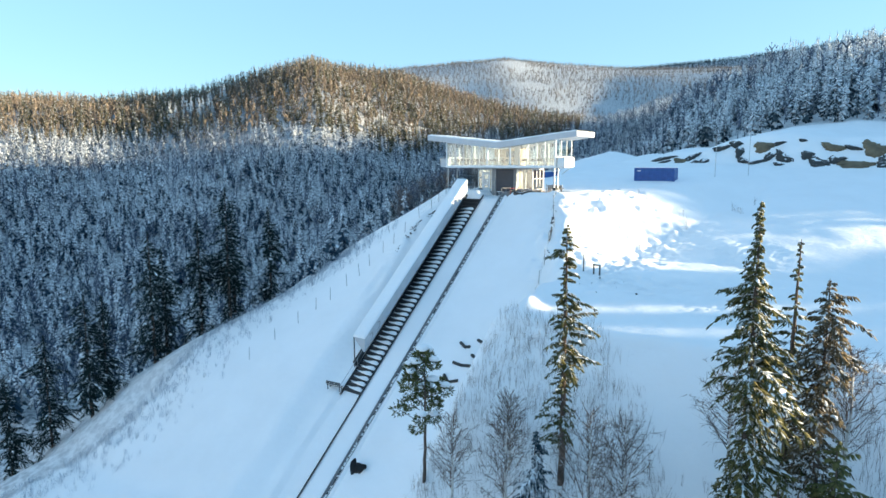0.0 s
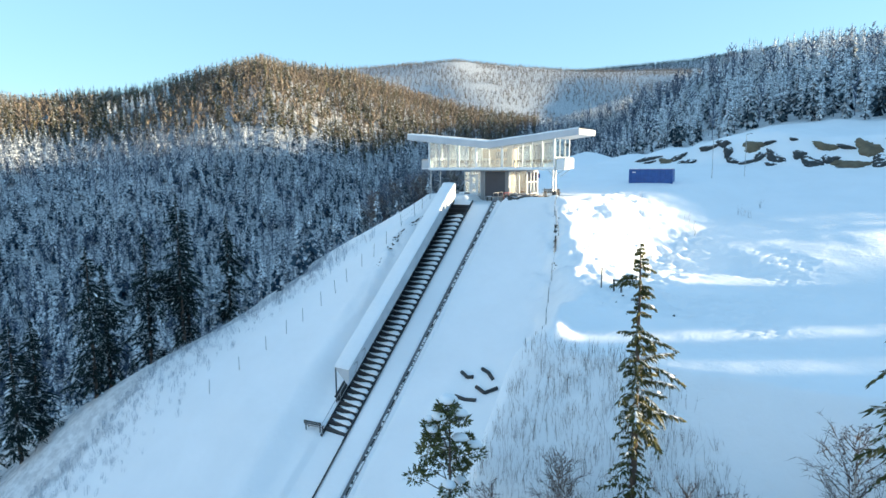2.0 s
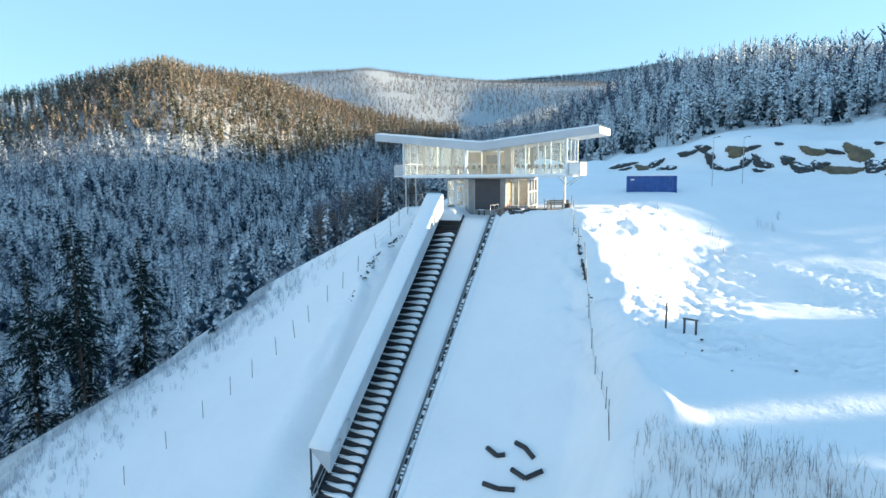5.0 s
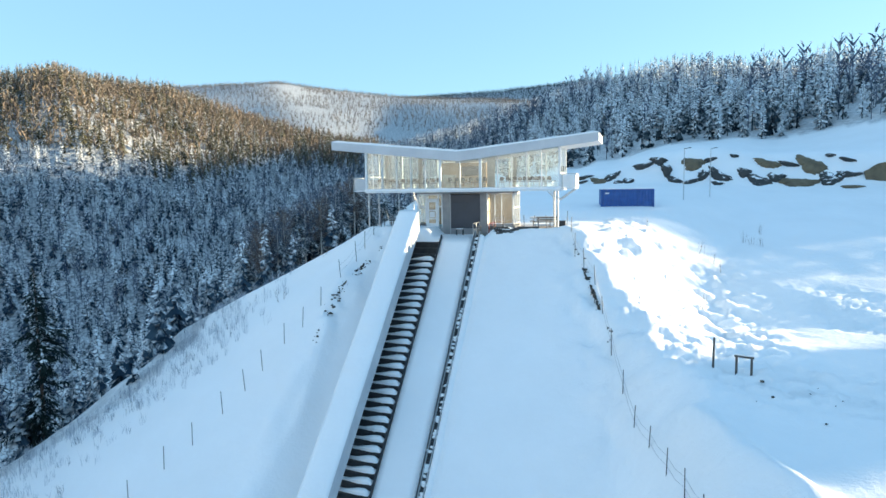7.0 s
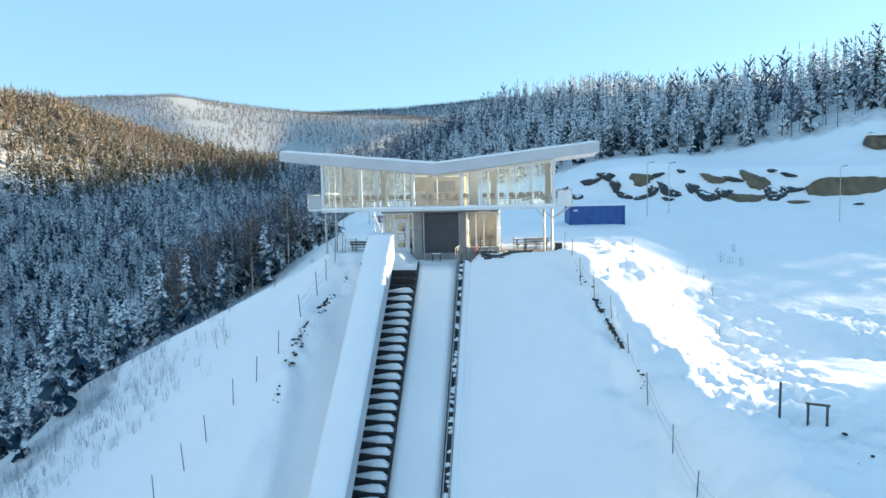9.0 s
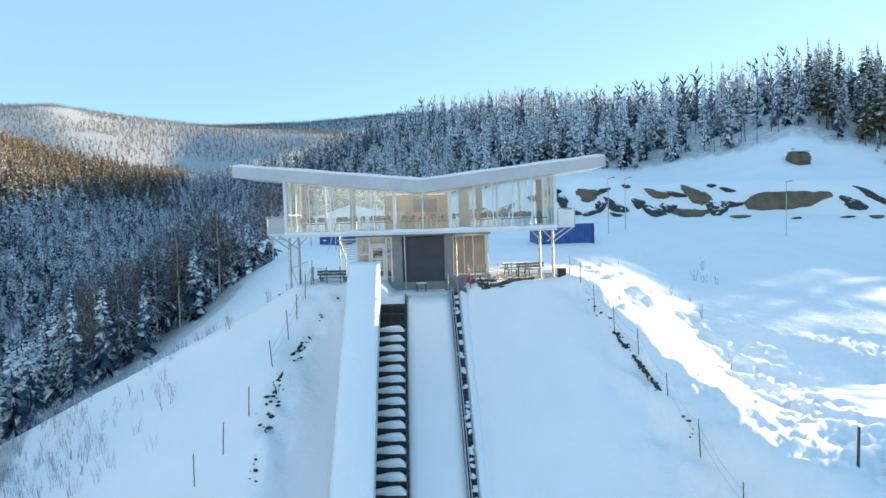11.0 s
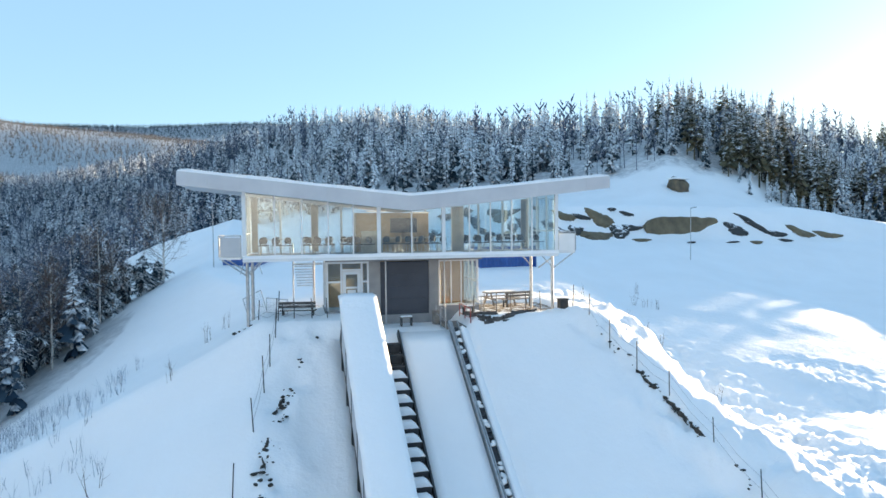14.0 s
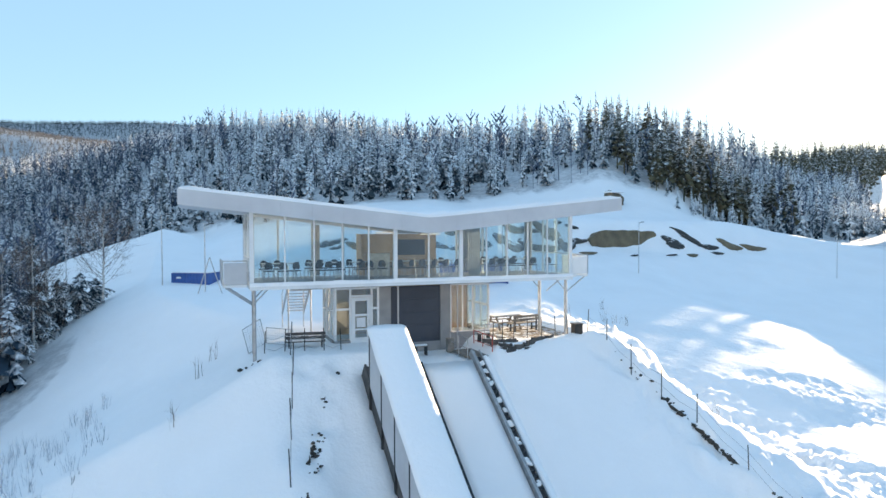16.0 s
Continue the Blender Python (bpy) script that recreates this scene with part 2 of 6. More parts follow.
def tube(bm, p, q, r0, r1=None, n=8):
    r1 = r0 if r1 is None else r1
    p, q = Vector(p), Vector(q)
    d = (q - p).normalized()
    s = d.cross(Vector((0, 0, 1)) if abs(d.z) < 0.95 else Vector((1, 0, 0))).normalized()
    u = s.cross(d)
    a = [bm.verts.new(p + (s * math.cos(k) + u * math.sin(k)) * r0) for k in np.arange(n) * math.tau / n]
    b = [bm.verts.new(q + (s * math.cos(k) + u * math.sin(k)) * r1) for k in np.arange(n) * math.tau / n]
    for i in range(n):
        bm.faces.new((a[i], a[(i + 1) % n], b[(i + 1) % n], b[i]))
    bm.faces.new(a[::-1])
    bm.faces.new(b)


def prism(bm, outline, y0, y1):
    """A prism along y from an outline of (x, z)."""
    a = [bm.verts.new((x, y0, z)) for x, z in outline]
    b = [bm.verts.new((x, y1, z)) for x, z in outline]
    n = len(outline)
    for i in range(n):
        bm.faces.new((a[i], b[i], b[(i + 1) % n], a[(i + 1) % n]))
    bm.faces.new(a[::-1])
    bm.faces.new(b)
    bmesh.ops.recalc_face_normals(bm, faces=bm.faces[:])


def run_pt(u, y, up=0.0):
    """A point beside the in-run: u across, y along the plan, up above the snow."""
    return Vector((u + VEER * (-2.0 - y), y, run_z(y) + up))


# ---- ground ----
def sstep(a, b, v):
    t = np.clip((v - a) / (b - a), 0.0, 1.0)
    return t * t * (3 - 2 * t)


def soft(v, k=2.0):
    """max(v, 0), rounded over about k metres."""
    return 0.5 * (v + np.sqrt(v * v + k * k)) - 0.5 * k * np.exp(-np.abs(v) / k)


def wave(x, y, s, seed=0.0):
    """A cheap smooth unevenness, about -1 to 1, with bumps of about s metres."""
    a, b = x / s + seed * 1.7, y / s - seed * 2.3
    return (np.sin(a * 2.1 + 1.3 * np.sin(b * 1.7 + seed)) + np.sin(b * 2.4 + 1.1 * np.sin(a * 1.9 - seed)) + np.sin(1.5 * (a + b) + 0.9 * np.sin(1.3 * (a - b)))) / 3


# bearing of the skyline (degrees left of +y), start of the rise, ridge radius, ridge height; then the far ridge's height
BEARING = [-180, -110, -85, -66, -60, -59.2, -54, -51, -48, -40, -30, -18, -8, 3, 12, 22, 32, 43, 52, 62, 72, 90, 120, 180]
RISE_FROM = [110, 90, 70, 75, 90, 90, 80, 72, 70, 62, 62, 62, 62, 65, 70, 90, 120, 115, 105, 105, 110, 110, 100, 110]
RIDGE_AT = [380, 260, 190, 185, 560, 560, 450, 220, 145, 125, 150, 190, 210, 225, 260, 420, 430, 430, 400, 390, 390, 390, 370, 380]
# heights behind the viewpoint are unseen, raised for the window reflections
RIDGE_TOP = [75, 30, 11, 9, 8, 54, 45, 25, 23, 25, 26, 31.5, 36.5, 35.5, 31, 25, 38, 63, 68, 45, 32, 30, 45, 75]
FAR_TOP = [90, 50, 30, 30, 32, 36, 44, 48, 50, 60, 70, 90, 120, 175, 196, 214, 240, 212, 150, 90, 80, 70, 70, 90]
# the blue ridge behind the far hill
BACK_TOP = [90, 50, 30, 30, 32, 60, 120, 140, 150, 220, 300, 350, 380, 378, 345, 322, 270, 220, 150, 90, 80, 70, 70, 90]
SLOPE, VEER = 0.81, 0.045


def run_z(y):
    """Height of the in-run and the stairs at y, under the snow."""
    return -0.7 - SLOPE * (-2.0 - y)


def height(x, y):
    x, y = np.asarray(x, float), np.asarray(y, float)
    d = -1.14 - y
    # building terrace and the shelf behind it; the lower field beside it
    shelf = (0.1 * soft(y - 11) - 0.1 * soft(y - 58)) * (1 - 0.45 * sstep(-2.0, -9.0, x))
    field = -6.1 + 0.205 * soft(y + 1, 6) - 0.205 * soft(y - 44, 6) - 0.07 * soft(-8 - y, 3) - 0.85 * soft(-26 - y, 2.5) + 0.5 * soft(-44 - y, 6)
    w = sstep(7.8, 18.5, x - 0.25 * soft(y - 5))
    # the mound of the in-run, steep towards -y, easing out at its foot
    mound = -SLOPE * soft(d, 0.5) + 0.45 * soft(d - 34, 6)
    mound = mound + 1.0 * sstep(-4.6, -7.5, x - VEER * d) * sstep(1, 6, d)
    brow = -x - 6.8 - 6.5 * sstep(6, 30, y)
    side = (-0.5 + 0.37 * sstep(0, 25, d)) * soft(brow, 2.5) - 0.38 * soft(brow - 18 - 0.4 * soft(d, 2), 4) + 0.6 * soft(-x - 75, 10)
    edge = 9.8 + 0.32 * soft(d, 2) - 0.27 * soft(d - 13, 3)
    wr = np.where(y < 1.0, sstep(-2.3, 2.2, x - edge), w)
    left = shelf + mound + side
    right = np.where(y < 8, w * field + (1 - w) * (shelf + 0.55 * mound), w * field + (1 - w) * shelf)
    mix = sstep(-1.0, 2.0, y)
    near = (1 - mix) * ((1 - wr) * left + wr * right) + mix * ((1 - w) * left + w * right)
    # rock band behind the field
    band = sstep(43.0, 49.5, y + 1.6 * wave(x, 0 * x, 9, 2) + 0.05 * np.abs(x - 30)) * sstep(8, 20, x) * sstep(95, 62, x)
    near = near - 1.5 * sstep(32, 46, x) * sstep(-14, 4, y) * sstep(41, 28, y) * sstep(135, 115, x)
    near = near + (5.0 + 0.8 * wave(x, y, 5, 4)) * np.exp(-((x + 23) / 15) ** 2 - ((y - 68) / 18) ** 2)
    near = near + 1.5 * sstep(43.0, 46.5, y) * sstep(1, 5, x) * sstep(19, 11, x)
    near = near + 4.4 * band + 1.3 * wave(x, y, 60, 3) * sstep(35, 90, np.hypot(x, y))
    near = np.maximum(near, -42 + 0 * near) 
    r, th = np.hypot(x, y), np.degrees(np.arctan2(-x, y))
    def at(vals):
        return np.interp(th, BEARING, vals)
    rise = sstep(at(RISE_FROM), at(RIDGE_AT), r)
    lumps = wave(x, y, 85, 5) * 4.5 * sstep(120, 260, r) + 9 * wave(x, y, 260, 8) * sstep(350, 700, r)
    z = near + rise * (at(RIDGE_TOP) - near)
    far = sstep(1.25 * at(RIDGE_AT), 1500.0, r)
    # behind the wooded ridge unseen land is lowered so sun reaches the opposite hill
    z = z - 34 * sstep(15, 90, r - at(RIDGE_AT)) * sstep(24, 12, th) * sstep(-75, -45, th) * (1 - far)
    z = z + far * (at(FAR_TOP) - z) + lumps * (1 - 0.5 * far)
    z = z + sstep(1650.0, 2350.0, r) * (at(BACK_TOP) - z)
    return z


def spread_axis(a, b, step, far, grow):
    mid = list(np.arange(a, b, step))
    lo, hi, s = [a], [mid[-1]], step
    while hi[-1] < far:
        s *= grow
        lo.append(lo[-1] - s)
        hi.append(hi[-1] + s)
    return np.array(lo[:0:-1] + mid + hi[1:])


XS, YS = spread_axis(-16, 32, 0.30, 2600, 1.034), spread_axis(-27, 10, 0.30, 2600, 1.034)
GX, GY = np.meshgrid(XS, YS)
GZ = height(GX, GY)
D_RUN = -1.14 - GY
RUN_U = GX - VEER * (D_RUN - 0.86)
trampled = np.exp(-((GX - 8.6 - 0.30 * np.clip(D_RUN, 0, 14)) / 1.8) ** 2) * sstep(-2, 1, D_RUN) * sstep(17, 12, D_RUN)
trampled = np.maximum(trampled, 0.8 * np.exp(-((GX + 5.2 + 0.14 * np.clip(D_RUN, 0, 14)) / 1.1) ** 2) * sstep(-1, 1, D_RUN) * sstep(12, 8, D_RUN))
trampled = np.maximum(trampled, 0.8 * sstep(9, 11, GX) * sstep(24, 18, GX) * sstep(-16, -11, GY) * sstep(15, 8, GY))
rng = np.random.default_rng(3)
trampled = np.maximum(trampled, 0.8 * np.exp(-((GX - 19) / 5.0) ** 2 - ((GY + 13.5) / 3.2) ** 2))
lump = wave(GX, GY, 0.9, 4) * 0.7 + wave(GX, GY, 0.45, 9) * 0.7 + rng.uniform(-0.5, 0.5, GX.shape) * 0.8
GZ = GZ + 0.36 * trampled * lump
lane = sstep(-6.9, -6.2, GX + 0.10 * D_RUN) * sstep(-3.6, -4.1, GX + 0.10 * D_RUN) * sstep(0, 2, D_RUN) * sstep(20, 12, D_RUN)
GZ = GZ + lane * (0.16 * wave(GX, 0.25 * GY, 0.55, 12) + 0.10 * wave(GX, GY, 0.8, 13))
# footprints over the sunlit field below the bank
walked = 0.7 * sstep(12, 16, GX) * sstep(34, 28, GX) * sstep(-24, -17, GY) * sstep(9, 2, GY)
GZ = GZ - 0.22 * walked * sstep(0.55, 0.85, rng.random(GX.shape)) * sstep(-0.3, 0.3, wave(GX, GY, 4.5, 2))
smooth_run = sstep(-4.2, -3.4, RUN_U) * sstep(8.0, 7.0, RUN_U) * sstep(0, 2, D_RUN)
drift = 0.10 * wave(GX, GY, 5, 1) + 0.05 * wave(GX, GY, 1.7, 6)
GZ = GZ + drift * (1 - 0.85 * smooth_run) * sstep(300, 60, np.hypot(GX, GY)) * sstep(0.0, 1.0, np.maximum(np.abs(GX) - 6, np.abs(GY - 1) - 2))
# shallow bed for the stairs and the in-run
GZ = GZ - 0.35 * sstep(-3.6, -3.3, RUN_U) * sstep(2.6, 2.3, RUN_U) * sstep(0.0, 0.6, D_RUN) * sstep(40, 36, D_RUN)
# the sunken apron before the gate
apron = sstep(-2.1, -1.75, GX) * sstep(2.75, 2.4, GX) * sstep(-2.4, -1.5, GY) * sstep(2.2, 1.8, GY)
GZ = GZ - apron * np.maximum(0.0, GZ + 0.44)
# the swept terrace under the lodge's end
GZ = GZ - sstep(3.7, 4.0, GX) * sstep(8.3, 7.9, GX) * sstep(-0.1, 0.3, GY) * sstep(4.5, 4.1, GY) * np.maximum(0.0, GZ + 0.10)
# ploughed berm along the foot of the bank
along = np.clip((GY + 15.5) / -9.0, 0, 1)
GZ = GZ + (0.75 + 0.15 * wave(GX, GY, 1.6, 5)) * np.exp(-((GX - 14.7 - 3.6 * along - 0.3 * wave(GY, GX, 2.5, 2)) / 0.75) ** 2) * sstep(-14.5, -16.5, GY) * sstep(-26.5, -24.0, GY)
n_x, n_y = len(XS), len(YS)
ids = np.arange(n_x * n_y).reshape(n_y, n_x)
quads = np.stack([ids[:-1, :-1], ids[:-1, 1:], ids[1:, 1:], ids[1:, :-1]], -1).reshape(-1, 4)
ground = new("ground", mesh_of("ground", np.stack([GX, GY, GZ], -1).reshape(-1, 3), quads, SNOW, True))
tagged(ground, "deep snow over a steep hillside, shelf and valley", "snow", kind="structure")

# ---- trees ----
def conifer_arrays(g, tall, wide, whorls, arms, fold=True, start=0.08, ragged=0.25, droop=0.35):
    """Triangles of a conifer: whorls of drooping, folded boughs round a thin trunk. Origin at its foot."""
    v, f = [], []

    def tri(*pts):
        k = len(v)
        v.extend(pts)
        f.append((k, k + 1, k + 2))
    r0 = 0.008 * tall + 0.006
    for i in range(3):
        a, b = i * math.tau / 3, (i + 1) * math.tau / 3
        tri((r0 * math.cos(a), r0 * math.sin(a), -0.05), (r0 * math.cos(b), r0 * math.sin(b), -0.05), (0, 0, tall * 0.97))
    count = whorls * arms
    for w in range(count):
            if g.random() < 0.08:
                continue
            h = start + (1 - start) * ((w + 2.0 * g.random()) / (count + 2)) ** 0.9
            reach = wide * (1 - h) ** 0.75 * min(1.0, 0.55 + 2.2 * (h - start + 0.1)) + 0.04 * wide
            a = w * 2.399963 + 0.7 * g.normal()
            L = reach * (1 - ragged + 2 * ragged * g.random())
            c, s = math.cos(a), math.sin(a)
            z0 = tall * h
            dz = -L * droop * (0.6 + 0.8 * g.random()) * (1.1 - h)
            hw = 0.24 * L + 0.012
            m = 0.55 * L
            base, tip = (0.0, 0.0, z0 + 0.06 * tall / whorls), (L * c, L * s, z0 + dz)
            mid = (m * c, m * s, z0 + 0.35 * dz + 0.05 * L)
            lo = z0 + 0.75 * dz - (0.12 + 0.30 * g.random()) * L
            le, ri = (m * c - hw * s, m * s + hw * c, lo), (m * c + hw * s, m * s - hw * c, lo)
            j = len(v)
            if fold:
                v.extend((base, tip, mid, le, ri))
                f.extend(((j, j + 3, j + 2), (j, j + 2, j + 4), (j + 2, j + 3, j + 1), (j + 2, j + 1, j + 4)))
            else:
                v.extend((base, tip, le, ri))
                f.extend(((j, j + 2, j + 1), (j, j + 1, j + 3)))
    j = len(v)
    v.extend(((0, 0, tall * 1.03), (0.05 * wide, 0, tall * 0.9), (-0.04 * wide, 0.04 * wide, tall * 0.9), (-0.02 * wide, -0.05 * wide, tall * 0.9)))
    f.extend(((j, j + 1, j + 2), (j, j + 2, j + 3), (j, j + 3, j + 1)))
    return np.array(v, np.float32), np.array(f, np.int32)


def birch_arrays(g, tall, wide, limbs, twigs, thick=1.0):
    """Thin triangles of a leafless tree: a stem, limbs that rise and fine twigs on them."""
    v, f = [], []

    def sliver(p, q, w):
        d = np.subtract(q, p)
        s = np.cross(d, (g.normal(), g.normal(), g.normal()))
        s = s / (np.linalg.norm(s) + 1e-6) * w
        j = len(v)
        v.extend((np.add(p, s), np.subtract(p, s), q))
        f.append((j, j + 1, j + 2))
    lean = np.array((g.normal() * 0.03, g.normal() * 0.03, 1.0)) * tall
    sliver((0, 0, -0.04), lean, 0.008 * tall)
    sliver((0, 0, -0.04), lean, 0.008 * tall)
    for k in range(limbs):
        h = 0.25 + 0.7 * (k + g.random()) / limbs
        a = g.random() * math.tau
        L = wide * (1.15 - h) * (0.7 + 0.6 * g.random())
        p = lean * h
        q = p + np.array((L * math.cos(a), L * math.sin(a), L * (0.9 + 0.8 * g.random())))
        sliver(p, q, 0.028 * thick)
        for i in range(twigs):
            t = 0.3 + 0.7 * g.random()
            b = p + (q - p) * t
            e = b + np.array((g.normal() * 0.28, g.normal() * 0.28, 0.35 * g.random())) * L
            sliver(b, e, 0.022 * thick)
    return np.array(v, np.float32), np.array(f, np.int32)


def fine_birch(g, tall, wide, limbs, thick=1.0):
    """A near leafless birch: rising limbs, branches and a haze of fine twigs."""
    v, f = [], []

    def sliver(p, q, w):
        d = q - p
        s = np.cross(d, g.normal(size=3))
        s = s / (np.linalg.norm(s) + 1e-6) * w * thick
        j = len(v)
        v.extend((p + s, p - s, q))
        f.append((j, j + 1, j + 2))
    for k in range(limbs):
        h = 0.18 + 0.78 * ((k + g.random()) / limbs) ** 0.9
        a = k * 2.399963 + 0.5 * g.normal()
        L = wide * math.sin(min(1.0, (1.06 - h) * 1.5) * 1.5) * (0.6 + 0.5 * g.random())
        p = np.array((0.0, 0.0, tall * h))
        out = np.array((math.cos(a), math.sin(a), 0.0))
        rise = 0.8 + 0.7 * g.random()
        path = [p + out * L * q + np.array((0, 0, L * rise * q ** 1.3)) for q in (0.0, 0.35, 0.7, 1.0)]
        for i in range(3):
            sliver(path[i], path[i + 1] + (path[i + 1] - path[i]) * 0.3, 0.024 - 0.006 * i)
        for _ in range(9):
            q = 0.2 + 0.8 * g.random()
            i = min(2, int(q * 3))
            b = path[i] + (path[i + 1] - path[i]) * g.random()
            e = b + (out * (0.2 + 0.3 * g.random()) + g.normal(size=3) * 0.28 + (0, 0, 0.30)) * L * 0.6
            sliver(b, e, 0.011)
            for _ in range(4):
                c = b + (e - b) * (0.2 + 0.8 * g.random())
                sliver(c, c + (e - b) * 0.35 + g.normal(size=3) * 0.13 * L, 0.008)
    return np.array(v, np.float32), np.array(f, np.int32)


def scatter(name, kinds, spots, material, label, category):
    """Joins many trees into one object of stuff: spots are rows of x, y, z, scale, turn."""
    vs, fs, n = [], [], 0
    g = np.random.default_rng(len(spots))
    pick = g.integers(0, len(kinds), len(spots))
    for k, (kv, kf) in enumerate(kinds):
        rows = spots[pick == k]
        if not len(rows):
            continue
        c, s = np.cos(rows[:, 4])[:, None], np.sin(rows[:, 4])[:, None]
        sc = rows[:, 3][:, None]
        slim = sc * g.uniform(0.85, 1.15, (len(rows), 1))
        x = (kv[None, :, 0] * c - kv[None, :, 1] * s) * slim + rows[:, 0][:, None]
        y = (kv[None, :, 0] * s + kv[None, :, 1] * c) * slim + rows[:, 1][:, None]
        z = kv[None, :, 2] * sc + rows[:, 2][:, None]
        vs.append(np.stack([x, y, z], -1).reshape(-1, 3))
        fs.append((kf[None] + (np.arange(len(rows)) * len(kv))[:, None, None]).reshape(-1, 3) + n)
        n += len(rows) * len(kv)
    ob = new(name, mesh_of(name, np.concatenate(vs), np.concatenate(fs), material))
    return tagged(ob, label, category, kind="stuff")


def woodland(g, r0, r1, a0, a1, gap):
    """Jittered spots in a ring sector (bearings in degrees left of +y)."""
    pts = np.stack(np.meshgrid(np.arange(-r1, r1, gap), np.arange(-r1, r1, gap)), -1).reshape(-1, 2)
    pts = pts + g.uniform(-0.48, 0.48, pts.shape) * gap
    r, th = np.hypot(pts[:, 0], pts[:, 1]), np.degrees(np.arctan2(-pts[:, 0], pts[:, 1]))
    return pts[(r > r0) & (r < r1) & (th > a0) & (th < a1)]


def rows_of(g, pts, lo, hi):
    k = np.empty((len(pts), 5))
    k[:, :2] = pts
    k[:, 2] = height(pts[:, 0], pts[:, 1]) - 0.1
    k[:, 3] = g.uniform(lo, hi, len(pts)) * (1 + 0.18 * wave(pts[:, 0], pts[:, 1], 30, 7))
    k[:, 3] *= np.where(pts[:, 0] < 0, 0.68 + 0.32 * sstep(24, 60, np.hypot(pts[:, 0], 0.6 * pts[:, 1])), 1.0)
    k[:, 4] = g.uniform(0, math.tau, len(pts))
    return k


def wooded(x, y):
    """1 where the hillside carries trees, 0 on the open snow."""
    r, th = np.hypot(x, y), np.degrees(np.arctan2(-x, y))
    # valley side to the left of the mound
    left = (x < -25 + 1.8 * sstep(5, -10, y) + 0.30 * (np.minimum(y, 22) + 5) - 0.9 * np.maximum(y - 22, 0) + 2.5 * wave(y, x, 9, 1)) & (y < 33) & (y > -60)
    left |= (x < -27 + 2 * wave(y, x, 9, 1)) & (y >= 33)
    # behind the shelf and above the rock band
    edge = np.interp(th, [-80, -68, -62, -52, -48, -44, -36, -25, -12, 0, 12, 25], [90, 92, 104, 116, 105, 95, 88, 90, 84, 88, 104, 100])
    back = (r > edge + 4 * wave(x, y, 12, 2)) & (th < 25) & (th > -85)
    return left | back


def sunlit(rows):
    """Drops the trees that would stand in the gaps through which the low sun reaches the field."""
    az, el = radians(SUN_AZ), radians(SUN_EL)
    s, q = rows[:, 0] * math.sin(az) + rows[:, 1] * math.cos(az), -rows[:, 0] * math.cos(az) + rows[:, 1] * math.sin(az)
    over = rows[:, 2] + 1.03 * rows[:, 3] > np.where(q > -4.6, -0.5, np.where(q > -17.5, -7.6, np.where(q > -32, -6.5, -12.0))) + (s - 8) * math.tan(el) + 1.9 * wave(rows[:, 0], rows[:, 1], 4, 3)
    gap = ((q > -17.8) & (q < 2.5)) | ((q > -31.5) & (q < -28.8)) | ((q > -37) & (q < -33.5)) | ((q > -52) & (q < -40.5))
    stays = np.random.default_rng(17).random(len(rows)) < 0.05
    return rows[~(over & gap & (s > 40)) | (stays & (s > 90))]


# ground under trees darkened for undergrowth and for the shade there
brush_shade = sstep(0.0, 1.0, wooded(GX, GY) * (0.45 + 0.55 * sstep(40, 85, np.hypot(GX, GY)))) * np.where(GX < -15, 0.85, 0.45)
brush_shade = np.maximum(brush_shade, 0.85 * sstep(1600, 1900, np.hypot(GX, GY)) * sstep(-0.1, -0.5, wave(GX, GY, 260, 3) - 0.45))
# unseen southern hills tinted to pass for woods in the panes
brush_shade = np.maximum(brush_shade, 0.75 * sstep(-70, -110, GY + 0.3 * np.abs(GX)) * sstep(-0.6, 0.2, wave(GX, GY, 40, 3)))
attr = ground.data.attributes.new("brush_shade", "FLOAT", "POINT")
attr.data.foreach_set("value", brush_shade.ravel().astype(np.float32))
g = np.random.default_rng(11)
SMALL = [conifer_arrays(g, 1.0, w, 15, 5, ragged=0.45, droop=0.75) for w in (0.12, 0.145, 0.17, 0.11, 0.155)]
TINY = [conifer_arrays(g, 1.0, w, 3, 4, fold=False) for w in (0.26, 0.30, 0.36)]
FINE = [conifer_arrays(g, 1.0, w, 9, 5, fold=False, ragged=0.45, droop=0.7) for w in (0.13, 0.16, 0.19, 0.22)]
BARE = [birch_arrays(g, 1.0, w, 9, 3, 0.62) for w in (0.16, 0.20, 0.24)]
HAZE = [birch_arrays(g, 1.0, w, 11, 3, 0.9) for w in (0.18, 0.22, 0.26)]
# the third sector lies out of view, added to shade the field
near_pts = np.concatenate([woodland(g, 30, 235, -60, 26, 3.5), woodland(g, 24, 235, 26, 108, 3.5), woodland(g, 60, 205, -82, -60, 3.6)])
near_pts = near_pts[wooded(near_pts[:, 0], near_pts[:, 1])]
crest = np.interp(np.degrees(np.arctan2(-near_pts[:, 0], near_pts[:, 1])), BEARING, RIDGE_AT)
near_pts = near_pts[np.hypot(near_pts[:, 0], near_pts[:, 1]) < crest + 14]
bare = (g.random(len(near_pts)) < np.where(near_pts[:, 0] < -22, 0.42, 0.24) + 0.35 * wave(near_pts[:, 0], near_pts[:, 1], 22, 3))
close = (np.hypot(near_pts[:, 0], near_pts[:, 1]) < 52) & (near_pts[:, 0] < 0)
bare &= ~close
frost = ~close & (g.random(len(near_pts)) < np.where(near_pts[:, 0] > -20, 0.50, 0.20) + 0.25 * wave(near_pts[:, 0], near_pts[:, 1], 16, 6))
# spruces on the left take the shade-blue needles
west = near_pts[:, 0] < -20
